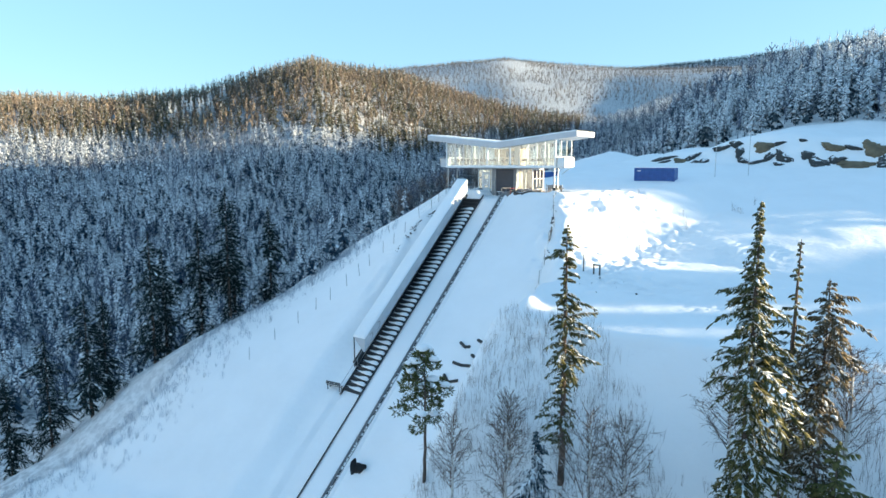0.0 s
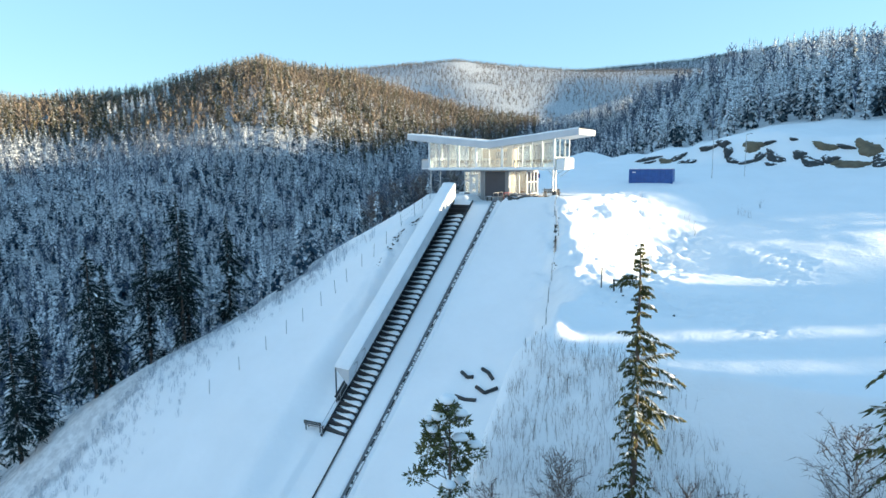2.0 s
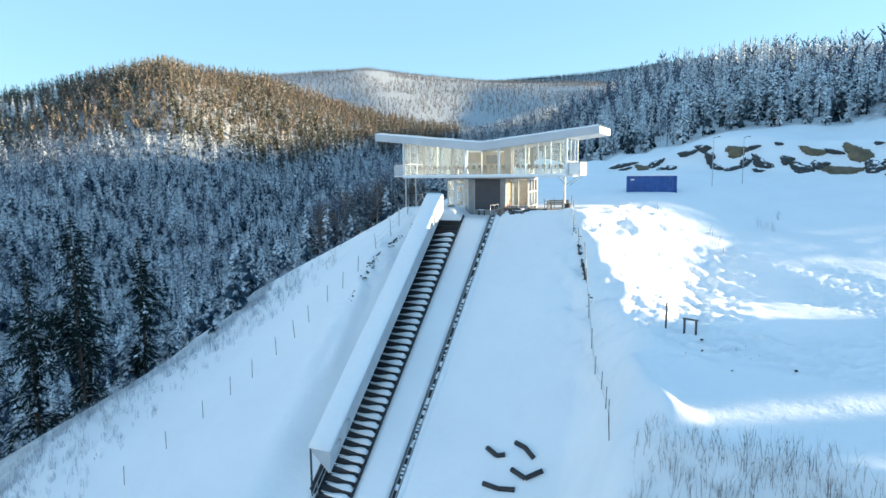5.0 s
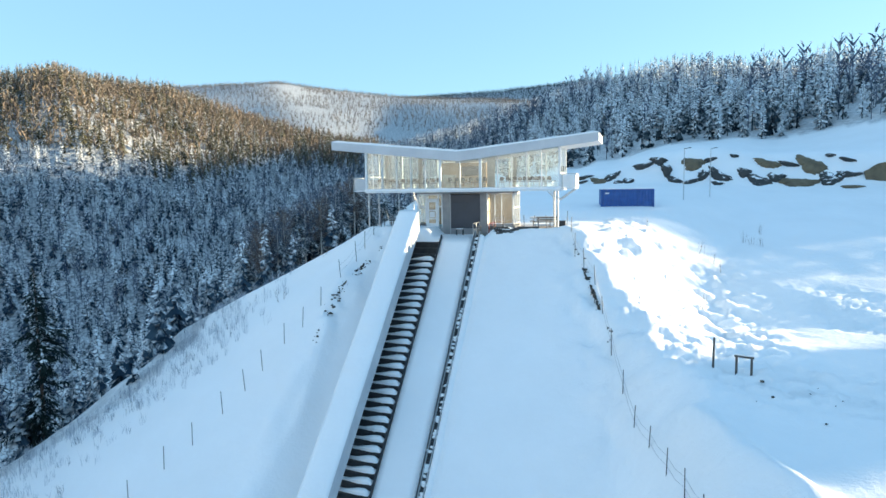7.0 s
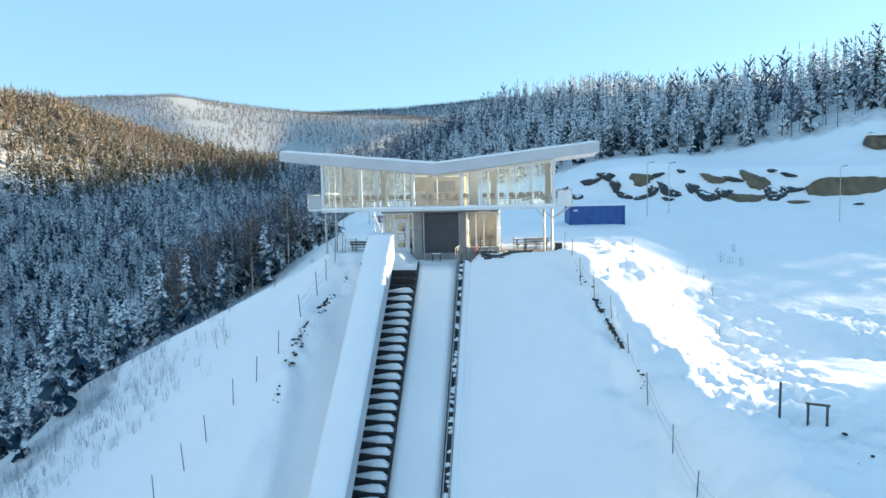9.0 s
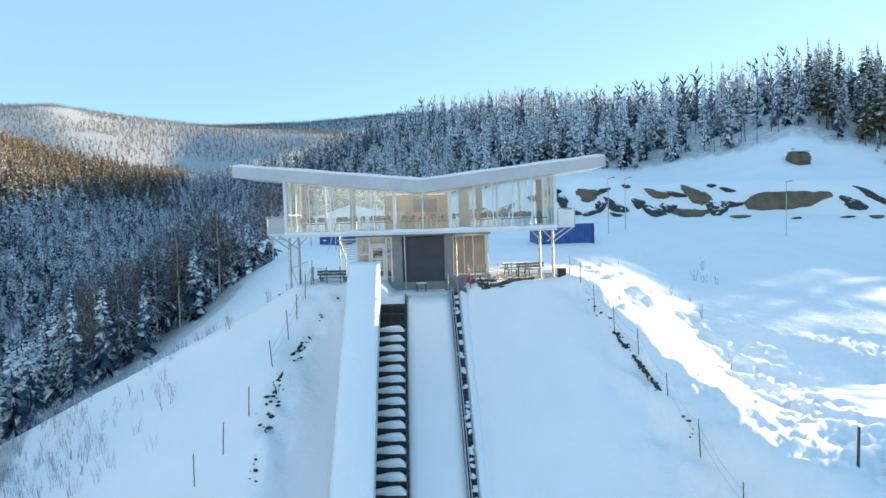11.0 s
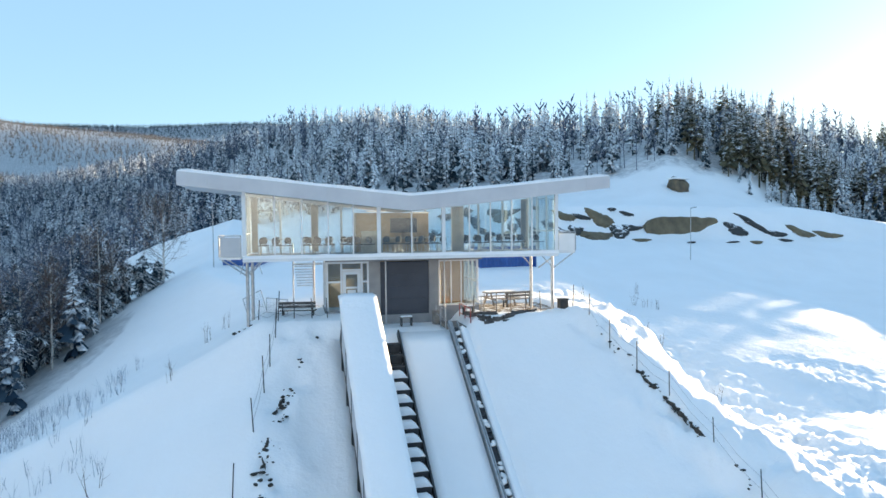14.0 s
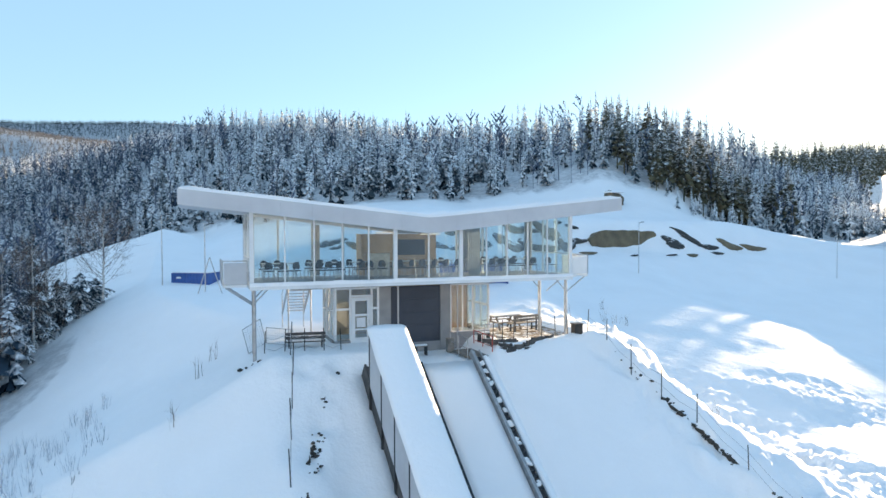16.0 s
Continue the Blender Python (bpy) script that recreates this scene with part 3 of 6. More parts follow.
scatter("valley_side_wood", SMALL, rows_of(g, near_pts[~bare & ~frost & west], 7.0, 12.5), VALLEY, "spruce wood down the valley side, darkened and blued as in shade", "forest")
scatter("snowy_spruce_wood", SMALL, sunlit(rows_of(g, near_pts[~bare & ~frost & ~west], 7.0, 12.5)), SPRUCE, "dense spruce wood with snow on dark boughs", "forest")
scatter("frosted_spruce_wood", SMALL, sunlit(rows_of(g, near_pts[~bare & frost], 6, 11.5)), FROST, "spruce wood thickly covered in white frost", "forest")
scatter("bare_birch_wood", BARE, sunlit(rows_of(g, near_pts[bare], 8, 12.5)), TWIG_FROST_SHADE, "leafless birch wood with frosted twigs blued as in shade", "forest")
mid_pts = woodland(g, 235, 450, 6, 98, 3.6)
bare = g.random(len(mid_pts)) < 0.55 + 0.3 * wave(mid_pts[:, 0], mid_pts[:, 1], 45, 2)
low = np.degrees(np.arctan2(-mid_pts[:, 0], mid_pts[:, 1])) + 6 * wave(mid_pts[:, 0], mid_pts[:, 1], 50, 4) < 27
# trees below the hill's shade line take the blue colours, sunlit ones the warm
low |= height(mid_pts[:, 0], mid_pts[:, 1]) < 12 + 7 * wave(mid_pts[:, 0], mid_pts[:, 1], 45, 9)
scatter("valley_spruce_wood", FINE, rows_of(g, mid_pts[~bare & low], 8, 12), VALLEY, "snowy spruce wood in the valley behind the hill, darkened and blued as in shade", "forest")
scatter("hillside_spruce_wood", FINE, rows_of(g, mid_pts[~bare & ~low], 8, 14), HILL, "spruce and pine wood on the opposite hillside, warmed as in sunlight", "forest")
scatter("valley_birch_wood", BARE, rows_of(g, mid_pts[bare & low], 8, 12), TWIG_FROST_SHADE, "leafless frosted birch wood in the valley, blued as in shade", "forest")
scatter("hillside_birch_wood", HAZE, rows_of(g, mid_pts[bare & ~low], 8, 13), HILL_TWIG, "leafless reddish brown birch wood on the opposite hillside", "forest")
ridge_pts = woodland(g, 235, 600, -59.2, -45, 6.0)
scatter("sunward_spruce_wood", FINE, sunlit(rows_of(g, ridge_pts, 9, 14)), HIGH_PINE, "spruce and pine wood on the ridge under the sun", "forest")
laden = np.stack([g.normal(-292, 9, 30), g.normal(140, 12, 30)], -1)
scatter("snow_laden_wood", SMALL, rows_of(g, laden, 12, 16), FROST, "tall spruces thickly laden with snow on the hillside", "forest")
far_pts = woodland(g, 470, 1750, 0, 46, 9.0)
far_pts = far_pts[(wave(far_pts[:, 0], far_pts[:, 1], 90, 6) + 0.5 * wave(far_pts[:, 0], far_pts[:, 1], 35, 1) < 0.45) | (np.hypot(far_pts[:, 0], far_pts[:, 1]) < 700)]
scatter("distant_spruce_wood", TINY, rows_of(g, far_pts, 4.5, 8.5), FAR_WOOD, "distant brownish wood on far hills, paled as by haze", "forest")
back_pts = woodland(g, 1800, 2420, -4, 26, 12.0)
back_pts = back_pts[wave(back_pts[:, 0], back_pts[:, 1], 150, 3) < 0.6]
scatter("remote_spruce_wood", TINY, rows_of(g, back_pts, 9, 14), BLUE_WOOD, "remote dark wood on the last ridge, blued as by haze", "forest")

# tall pines on the knoll right of the rock band, small frosted spruces before them
TALL = [conifer_arrays(g, 1.0, w, 20, 5, start=0.22, ragged=0.5, droop=0.45) for w in (0.13, 0.16, 0.18)]
knoll = np.stack([g.uniform(66, 104, 70), g.uniform(66, 84, 70)], -1)
scatter("tall_pine_wood", TALL, sunlit(rows_of(g, knoll, 9.5, 13.5)), HIGH_PINE, "tall pines with snow-flecked crowns on the knoll", "forest")
knoll = np.stack([g.uniform(66, 100, 46), g.uniform(60, 69, 46)], -1)
scatter("frosted_sapling_wood", SMALL, sunlit(rows_of(g, knoll, 2.5, 6.0)), FROST, "small frosted spruces at the wood's edge", "forest")

# ---- the lodge over the in-run ----
lodge = tagged(empty("jump_lodge"), "white two-storey start lodge with glazed upper floor and butterfly roof", "building")
W, DEEP, FLOOR_Z, ROOF_X = 7.6, 4.0, 3.1, 10.25


def soffit(x):
    return 5.15 + 0.112 * abs(x - 0.1)


def roof_top(x):
    return 5.80 + 0.103 * abs(x - 0.1)


part("floor_slab", box(-W, W, 0.0, DEEP, FLOOR_Z - 0.22, FLOOR_Z, 0.02), WHITE, lodge, "white floor slab edge")
bm = bmesh.new()
prism(bm, [(-ROOF_X, soffit(-ROOF_X)), (0.1, soffit(0.1)), (ROOF_X, soffit(ROOF_X)), (ROOF_X, roof_top(ROOF_X)), (0.1, roof_top(0.1)), (-ROOF_X, roof_top(-ROOF_X))], -0.36, DEEP + 0.1)
roof = part("roof", bm, FASCIA, lodge, "pale grey butterfly roof with deep fascia")
# fascia boards along the front, and at both tips
edges = np.linspace(-ROOF_X, ROOF_X, 17)
for a, b in zip(edges[:-1], edges[1:]):
    bm = bmesh.new()
    a, b = a + 0.002, b - 0.002
    vs = [bm.verts.new((x, y, z)) for y in (-0.395, -0.363) for x, z in ((a, soffit(a) - 0.02), (b, soffit(b) - 0.02), (b, roof_top(b) + 0.03), (a, roof_top(a) + 0.03))]
    for q in ((0, 1, 2, 3), (7, 6, 5, 4), (0, 4, 5, 1), (1, 5, 6, 2), (2, 6, 7, 3), (3, 7, 4, 0)):
        bm.faces.new([vs[i] for i in q])
    part("fascia_board", bm, FASCIA, roof)
bm = bmesh.new()
xs = np.linspace(-ROOF_X + 0.05, ROOF_X - 0.05, 60)
g = np.random.default_rng(5)
rows = []
for y in np.linspace(-0.38, DEEP + 0.08, 14):
    rows.append([bm.verts.new((x, y + g.uniform(-0.01, 0.01), roof_top(x) + 0.035 + (0.15 + 0.03 * wave(x, y, 1.1, 2)) * (0.6 + 0.4 * min(1, (y + 0.42) / 0.3)) * min(1, (ROOF_X - abs(x)) / 0.25 + 0.3))) for x in xs])
for r1, r2 in zip(rows[:-1], rows[1:]):
    for i in range(len(xs) - 1):
        bm.faces.new((r1[i], r1[i + 1], r2[i + 1], r2[i]))
low = [bm.verts.new((v.co.x, v.co.y, roof_top(v.co.x) + 0.0)) for v in rows[0]]
for i in range(len(xs) - 1):
    bm.faces.new((low[i], low[i + 1], rows[0][i + 1], rows[0][i]))
part("roof_snow", bm, SNOW_CAP, lodge, "layer of white snow on the roof", True)
# drift of snow on the slab's lip
bm = bmesh.new()
xs = np.linspace(-W, W, 90)
prev = None
for x in xs:
    h = 0.05 + 0.035 * float(wave(x, 0.0, 0.9, 3)) + 0.02 * float(wave(x, 0.0, 0.3, 5))
    cur = [bm.verts.new((x, y, FLOOR_Z + z)) for y, z in ((-0.10, -0.10), (-0.11, 0.01), (-0.06, h), (0.02, h * 0.9), (0.05, 0.0))]
    if prev:
        for i in range(4):
            bm.faces.new((prev[i], cur[i], cur[i + 1], prev[i + 1]))
    prev = cur
part("ledge_snow", bm, SNOW_CAP, lodge, "strip of snow along the window ledge", True)
part("slab_edge", box(-W, W, -0.09, -0.004, FLOOR_Z - 0.24, FLOOR_Z - 0.06, 0.015), WHITE, lodge)

# glazing: posts and panes
FRONT = [-7.52, -6.2, -5.0, -3.8, -2.65, -1.45, 0.12, 1.68, 2.98, 4.05, 5.15, 6.22, 7.52]
BACK = [-7.52, -6.0, -4.4, -2.9, -1.4, 0.1, 1.6, 3.1, 4.6, 6.0, 7.52]


def upright(x, y, w, d, name="mullion"):
    part(name, box(x - w / 2, x + w / 2, y - d / 2, y + d / 2, FLOOR_Z + 0.02, soffit(x) + 0.03), WHITE, lodge)


def pane(x0, x1, y0, y1):
    """An upright pane from one plan point to another, up to the sloping soffit."""
    bm = bmesh.new()
    n = Vector((y1 - y0, x0 - x1, 0)).normalized() * 0.008
    pts = [(x0, y0, FLOOR_Z + 0.04), (x1, y1, FLOOR_Z + 0.04), (x1, y1, soffit(x1) + 0.02), (x0, y0, soffit(x0) + 0.02)]
    a = [bm.verts.new(Vector(p) + n) for p in pts]
    b = [bm.verts.new(Vector(p) - n) for p in pts]
    bm.faces.new(a)
    bm.faces.new(b[::-1])
    for i in range(4):
        bm.faces.new((a[i], b[i], b[(i + 1) % 4], a[(i + 1) % 4]))
    ob = part("window_pane", bm, GLASS, lodge, "clear glass pane")
    ob.visible_shadow = False


for x in FRONT:
    thick = abs(abs(x) - 7.52) < 0.01 or x in (-1.45, 1.68)
    upright(x, 0.05, 0.17 if thick else 0.06, 0.14 if thick else 0.08, "post" if thick else "mullion")
for a, b in zip(FRONT[:-1], FRONT[1:]):
    pane(a + 0.03, b - 0.03, 0.05, 0.05)
for x in BACK:
    if x < -2.4 or x > 1.55:
        upright(x, DEEP - 0.06, 0.10, 0.10)
for a, b in zip(BACK[:-1], BACK[1:]):
    if b < -1.3 or a > 1.5:
        pane(a + 0.04, b - 0.04, DEEP - 0.06, DEEP - 0.06)
for x in (-7.55, 7.55):
    for y in (1.35, 2.7):
        upright(x, y, 0.08, 0.07)
    for y0, y1 in ((0.1, 1.32), (1.38, 2.67), (2.73, 3.9)):
        pane(x, x, y0, y1)
    part("side_rail", box(x - 0.03, x + 0.03, 0.1, 3.9, 4.1, 4.16), WHITE, lodge)
part("sill_frame", box(-7.5, 7.5, 0.01, 0.09, FLOOR_Z + 0.005, FLOOR_Z + 0.05), WHITE, lodge)

# inside the upper floor
part("room_floor", box(-7.45, 7.45, 0.1, DEEP - 0.12, FLOOR_Z + 0.003, FLOOR_Z + 0.015), FLOOR, lodge, "grey floor of the glazed room")
bm = bmesh.new()
prism(bm, [(-7.45, soffit(-7.45) - 0.012), (0.1, soffit(0.1) - 0.012), (7.45, soffit(7.45) - 0.012), (7.45, soffit(7.45) - 0.003), (0.1, soffit(0.1) - 0.003), (-7.45, soffit(-7.45) - 0.003)], 0.12, DEEP - 0.12)
part("room_ceiling", bm, CEIL, lodge)
part("core_wall", box(-2.2, 1.5, 2.75, 2.88, FLOOR_Z + 0.02, 5.12), WOOD_WALL, lodge, "warm wooden core wall inside")
for x in (-2.2, 1.5):
    part("core_return", box(x - 0.05, x + 0.05, 2.885, DEEP - 0.12, FLOOR_Z + 0.02, 5.13), WOOD_WALL, lodge)
part("screen", box(-0.5, 0.9, 2.70, 2.735, 4.1, 4.85, 0.01), GATE, lodge, "dark grey wall screen")
part("cupboard", box(-2.0, -1.0, 2.35, 2.74, FLOOR_Z + 0.02, 4.2, 0.02), TABLE, lodge, "pale low cupboard")
part("cupboard_door", box(-1.96, -1.52, 2.325, 2.348, FLOOR_Z + 0.08, 4.14, 0.006), TABLE, lodge)
part("cupboard_door", box(-1.48, -1.04, 2.325, 2.348, FLOOR_Z + 0.08, 4.14, 0.006), TABLE, lodge)


def curtain(x0, x1, y, folds):
    bm = bmesh.new()
    n = folds * 6
    top, bot = [], []
    for i in range(n + 1):
        x = x0 + (x1 - x0) * i / n
        o = 0.05 * math.sin(i / 6 * math.tau)
        top.append(bm.verts.new((x, y + o, soffit(x) - 0.06)))
        bot.append(bm.verts.new((x, y + o * 1.3, FLOOR_Z + 0.06)))
    for i in range(n):
        bm.faces.new((bot[i], bot[i + 1], top[i + 1], top[i]))
    bmesh.ops.solidify(bm, geom=bm.faces[:], thickness=0.006)
    part("curtain", bm, CURTAIN, lodge, "drawn-back off-white curtain", True)


for x0, x1, y in ((2.15, 2.75, 0.25), (-4.45, -4.1, 3.6), (3.3, 3.7, 3.7), (7.0, 7.4, 3.7), (-7.4, -7.1, 3.6)):
    curtain(x0, x1, y, 6)
for x in (-1.3, 0.9):
    part("ceiling_lamp", box(x - 0.5, x + 0.5, 1.9, 2.05, soffit(x) - 0.16, soffit(x) - 0.10, 0.01), LAMP, lodge, "warm lit strip lamp")

# balconies at both ends
for sx in (-1, 1):
    xa, xb = (-8.62, -7.68) if sx < 0 else (7.68, 8.62)
    balcony = part("balcony", box(xa, xb, 0.15, 2.5, FLOOR_Z - 0.12, FLOOR_Z - 0.02, 0.01), WHITE, lodge, "small end balcony")
    outer = xa if sx < 0 else xb
    # right end gets whiter panels, the sunlight on them put into the colour
    part("rail_panel", box(min(xa, xb) + 0.05, max(xa, xb) - 0.03, 0.16, 0.19, FLOOR_Z, 3.98), PANEL if sx < 0 else WHITE, balcony)
    part("rail_panel", box(outer - 0.015, outer + 0.015, 0.2, 2.45, FLOOR_Z, 3.98), PANEL if sx < 0 else WHITE, balcony)
    bm = bmesh.new()
    for p, q in (((xa, 0.17, FLOOR_Z), (xa, 0.17, 4.05)), ((xb, 0.17, FLOOR_Z), (xb, 0.17, 4.05)), ((outer, 2.47, FLOOR_Z), (outer, 2.47, 4.05)), ((xa, 0.17, 4.05), (xb, 0.17, 4.05)), ((outer, 0.17, 4.05), (outer, 2.47, 4.05))):
        beam(bm, p, q, 0.05, 0.05)
    part("rail_frame", bm, STEEL, balcony)
    inner = xb if sx < 0 else xa
    for y in (0.3, 2.0):
        bm = bmesh.new()
        tube(bm, (outer - 0.1 * sx, y, FLOOR_Z - 0.13), (sx * 7.35, y, 2.15), 0.035)
        part("brace", bm, STEEL, lodge)

# steel posts under both ends
for x, y, foot in ((7.36, 0.2, -0.3), (6.9, 1.95, -0.2), (-7.42, 0.2, -1.6), (-7.3, 1.95, -1.3)):
    bm = bmesh.new()
    tube(bm, (x, y, foot), (x, y, FLOOR_Z - 0.22), 0.075, n=12)
    bx(bm, x - 0.14, x + 0.14, y - 0.14, y + 0.14, FLOOR_Z - 0.26, FLOOR_Z - 0.222)
    part("steel_post", bm, STEEL, lodge, "galvanised round steel post", False)
    bm = bmesh.new()
    tube(bm, (x, y, 2.3), (x - 0.55 * math.copysign(1, x), y, FLOOR_Z - 0.23), 0.03)
    part("brace", bm, STEEL, lodge)

# lower storey
F, B, TOP = 1.55, 4.3, 2.72
part("canopy_beam", box(-3.9, 3.98, 1.22, 1.6, TOP, FLOOR_Z - 0.225, 0.01), GREY, lodge, "grey beam above the entrance")
part("lower_ceiling", box(-3.85, 3.85, 1.62, B, TOP, FLOOR_Z - 0.225), GREY, lodge)
for x0, x1 in ((-1.78, -1.2), (1.26, 1.76)):
    part("pier", box(x0, x1, F, F + 0.4, -0.4, TOP - 0.004, 0.01), GREY, lodge, "grey rendered pier")
part("back_wall", box(-3.85, 3.85, B - 0.15, B, -0.2, TOP - 0.004), WOOD_WALL, lodge, "wooden back wall of the lower room")
part("lower_floor", box(-3.85, 3.85, F + 0.02, B - 0.16, -0.45, 0.02), GREY, lodge)
part("plinth", box(1.765, 3.85, F - 0.02, F + 0.16, -0.4, 0.36, 0.01), GREY, lodge)
part("plinth", box(-3.85, -3.12, F - 0.02, F + 0.16, -0.4, 0.30, 0.01), GREY, lodge)
for sx in (-1, 1):
    part("side_plinth", box(sx * 3.85 - 0.08, sx * 3.85 + 0.08, F + 0.17, B - 0.16, -0.4, 0.33), GREY, lodge)
gate = part("gate", box(-1.19, 1.25, F + 0.06, F + 0.14, -0.42, 2.66), GATE, lodge, "dark grey sectional gate")
for i in range(5):
    z = -0.40 + i * 0.612
    part("gate_section", box(-1.17, 1.23, F + 0.035, F + 0.059, z, z + 0.60, 0.008), GATE, gate)


def frame_of(bars, y, w, parent, name="window_frame"):
    bm = bmesh.new()
    for x0, z0, x1, z1 in bars:
        d = 0.04 if x0 == x1 else 0.036
        bx(bm, min(x0, x1) - w / 2, max(x0, x1) + w / 2, y - d, y + d, min(z0, z1) - w / 2, max(z0, z1) + w / 2)
    return part(name, bm, WHITE, parent)


def glazing(x0, x1, z0, z1, y, parent):
    ob = part("window_pane", box(x0, x1, y - 0.006, y + 0.006, z0, z1), GLASS, parent, "clear glass pane")
    ob.visible_shadow = False


frame_of([(-3.8, 0.33, -3.8, 2.66), (-3.12, 0.25, -3.12, 2.66), (-2.12, 0.0, -2.12, 2.66), (-1.82, 0.1, -1.82, 2.66), (-3.8, 2.66, -1.82, 2.66), (-3.8, 1.72, -3.12, 1.72), (-2.12, 1.72, -1.82, 1.72), (-3.12, 2.3, -2.12, 2.3)], F + 0.03, 0.09, lodge)
for x0, x1, z0, z1 in ((-3.75, -3.17, 1.77, 2.61), (-3.75, -3.17, 0.38, 1.67), (-3.07, -2.17, 2.35, 2.61), (-2.07, -1.87, 1.77, 2.61), (-2.07, -1.87, 0.2, 1.67)):
    glazing(x0, x1, z0, z1, F + 0.03, lodge)
door = part("door", box(-3.06, -2.9, F - 0.01, F + 0.05, 0.1, 2.24), WHITE, lodge, "white glazed entrance door")
bm = bmesh.new()
for x0, x1, z0, z1 in ((-2.34, -2.18, 0.1, 2.24), (-2.898, -2.342, 2.08, 2.24), (-2.898, -2.342, 0.1, 0.42), (-2.898, -2.342, 1.38, 1.48), (-2.898, -2.342, 0.74, 0.82)):
    bx(bm, x0, x1, F - 0.01, F + 0.05, z0, z1)
part("door_rail", bm, WHITE, door)
part("door_pane", box(-2.9, -2.34, F + 0.015, F + 0.025, 0.42, 2.08), GLASS, door, "clear door glass")
part("poster", box(-2.83, -2.42, F - 0.004, F + 0.010, 0.88, 1.32), WHITE, door, "white paper notice on the door")
bm = bmesh.new()
tube(bm, (-2.27, F - 0.06, 1.05), (-2.27, F - 0.06, 1.22), 0.012)
part("handle", bm, STEEL, door, "steel door handle")
frame_of([(1.80, 0.4, 1.80, 2.66), (2.42, 0.4, 2.42, 2.66), (2.95, 0.4, 2.95, 2.66), (3.80, 0.4, 3.80, 2.66), (1.8, 2.66, 3.8, 2.66), (1.8, 0.4, 3.8, 0.4)], F + 0.03, 0.05, lodge)
glazing(1.84, 3.77, 0.44, 2.62, F + 0.03, lodge)
for sx in (-1, 1):
    x = sx * 3.83
    bm = bmesh.new()
    for y0, z0, y1, z1 in ((F + 0.1, 0.35, F + 0.1, 2.68), (2.5, 0.35, 2.5, 2.68), (3.3, 0.35, 3.3, 2.68), (B - 0.2, 0.35, B - 0.2, 2.68), (F + 0.1, 2.68, B - 0.2, 2.68), (F + 0.1, 0.37, B - 0.2, 0.37), (F + 0.1, 1.6, B - 0.2, 1.6)):
        d = 0.05 if y0 == y1 else 0.046
        bx(bm, x - d, x + d, min(y0, y1) - 0.045, max(y0, y1) + 0.045, min(z0, z1) - 0.04, max(z0, z1) + 0.04)
    part("side_frame", bm, WHITE, lodge)
    ob = part("window_pane", box(x - 0.006, x + 0.006, F + 0.15, B - 0.25, 0.42, 2.63), GLASS, lodge, "clear glass pane")
    ob.visible_shadow = False
part("inner_wall", box(-1.75, -1.62, F + 0.42, B - 0.16, 0.02, TOP - 0.004), WOOD_WALL, lodge)
part("inner_wall", box(1.62, 1.75, F + 0.42, B - 0.16, 0.02, TOP - 0.004), WOOD_WALL, lodge)
for x, y in ((2.9, 2.9), (-2.8, 3.0)):
    part("ceiling_lamp", box(x - 0.4, x + 0.4, y - 0.06, y + 0.06, TOP - 0.08, TOP - 0.01, 0.01), LAMP, lodge, "warm lit strip lamp")
bm = bmesh.new()
tube(bm, (1.95, 1.1, -0.4), (1.95, 1.1, TOP + 0.02), 0.04)
part("steel_post", bm, STEEL, lodge)
bm = bmesh.new()
tube(bm, (-1.0, 1.1, -0.4), (-1.0, 1.1, TOP + 0.02), 0.04)
part("steel_post", bm, STEEL, lodge)

# ---- stairs, canopy and in-run ----
stairs = tagged(empty("jump_stairs"), "long steep plank stairway beside the in-run, snow on every step", "stairs")
STEP_Y, N_STEPS = 0.476, 45
g = np.random.default_rng(21)
bm = bmesh.new()
bx(bm, -1.12, 1.12, -0.20, 0.22, -0.06, 0.0, 0.008)
tread_me = bpy.data.meshes.new("step")
bm.to_mesh(tread_me)
bm.free()
tread_me.materials.append(STAIR)
bm = bmesh.new()
bx(bm, -1.1, 1.1, -0.185, -0.15, -0.40, -0.062)
riser_me = bpy.data.meshes.new("riser")
bm.to_mesh(riser_me)
bm.free()
riser_me.materials.append(STAIR)


def cushion(seed):
    """Snow on one step: thick at its outer end, thinned out under the canopy."""
    h = np.random.default_rng(seed)
    bm = bmesh.new()
    rows = []
    n = 14
    for i in range(n + 1):
        u = -0.85 + 1.95 * i / n
        k = min(1.0, max(0.0, (u + 0.85) / 1.3))
        ends = min(1, (n - i) / 1.5)
        front = -0.22 + 0.26 * (1 - k) + h.uniform(-0.025, 0.025)
        rows.append([bm.verts.new((u, y, z)) for y, z in ((front, 0.0), (front - 0.01, (0.015 + 0.17 * k) * ends), (front + 0.05, (0.02 + 0.23 * k) * ends + h.uniform(-0.01, 0.01)), (0.10, (0.02 + 0.25 * k) * ends), (0.12 + 0.12 * k, 0.0))])
    for a, b in zip(rows[:-1], rows[1:]):
        for i in range(4):
            bm.faces.new((a[i], b[i], b[i + 1], a[i + 1]))
    bm.faces.new(rows[-1])
    bmesh.ops.recalc_face_normals(bm, faces=bm.faces[:])
    me = bpy.data.meshes.new("step_snow")
    bm.to_mesh(me)
    bm.free()
    for p in me.polygons:
        p.use_smooth = True
    me.materials.append(SNOW_CAP)
    return me


cushions = [cushion(s) for s in range(6)]
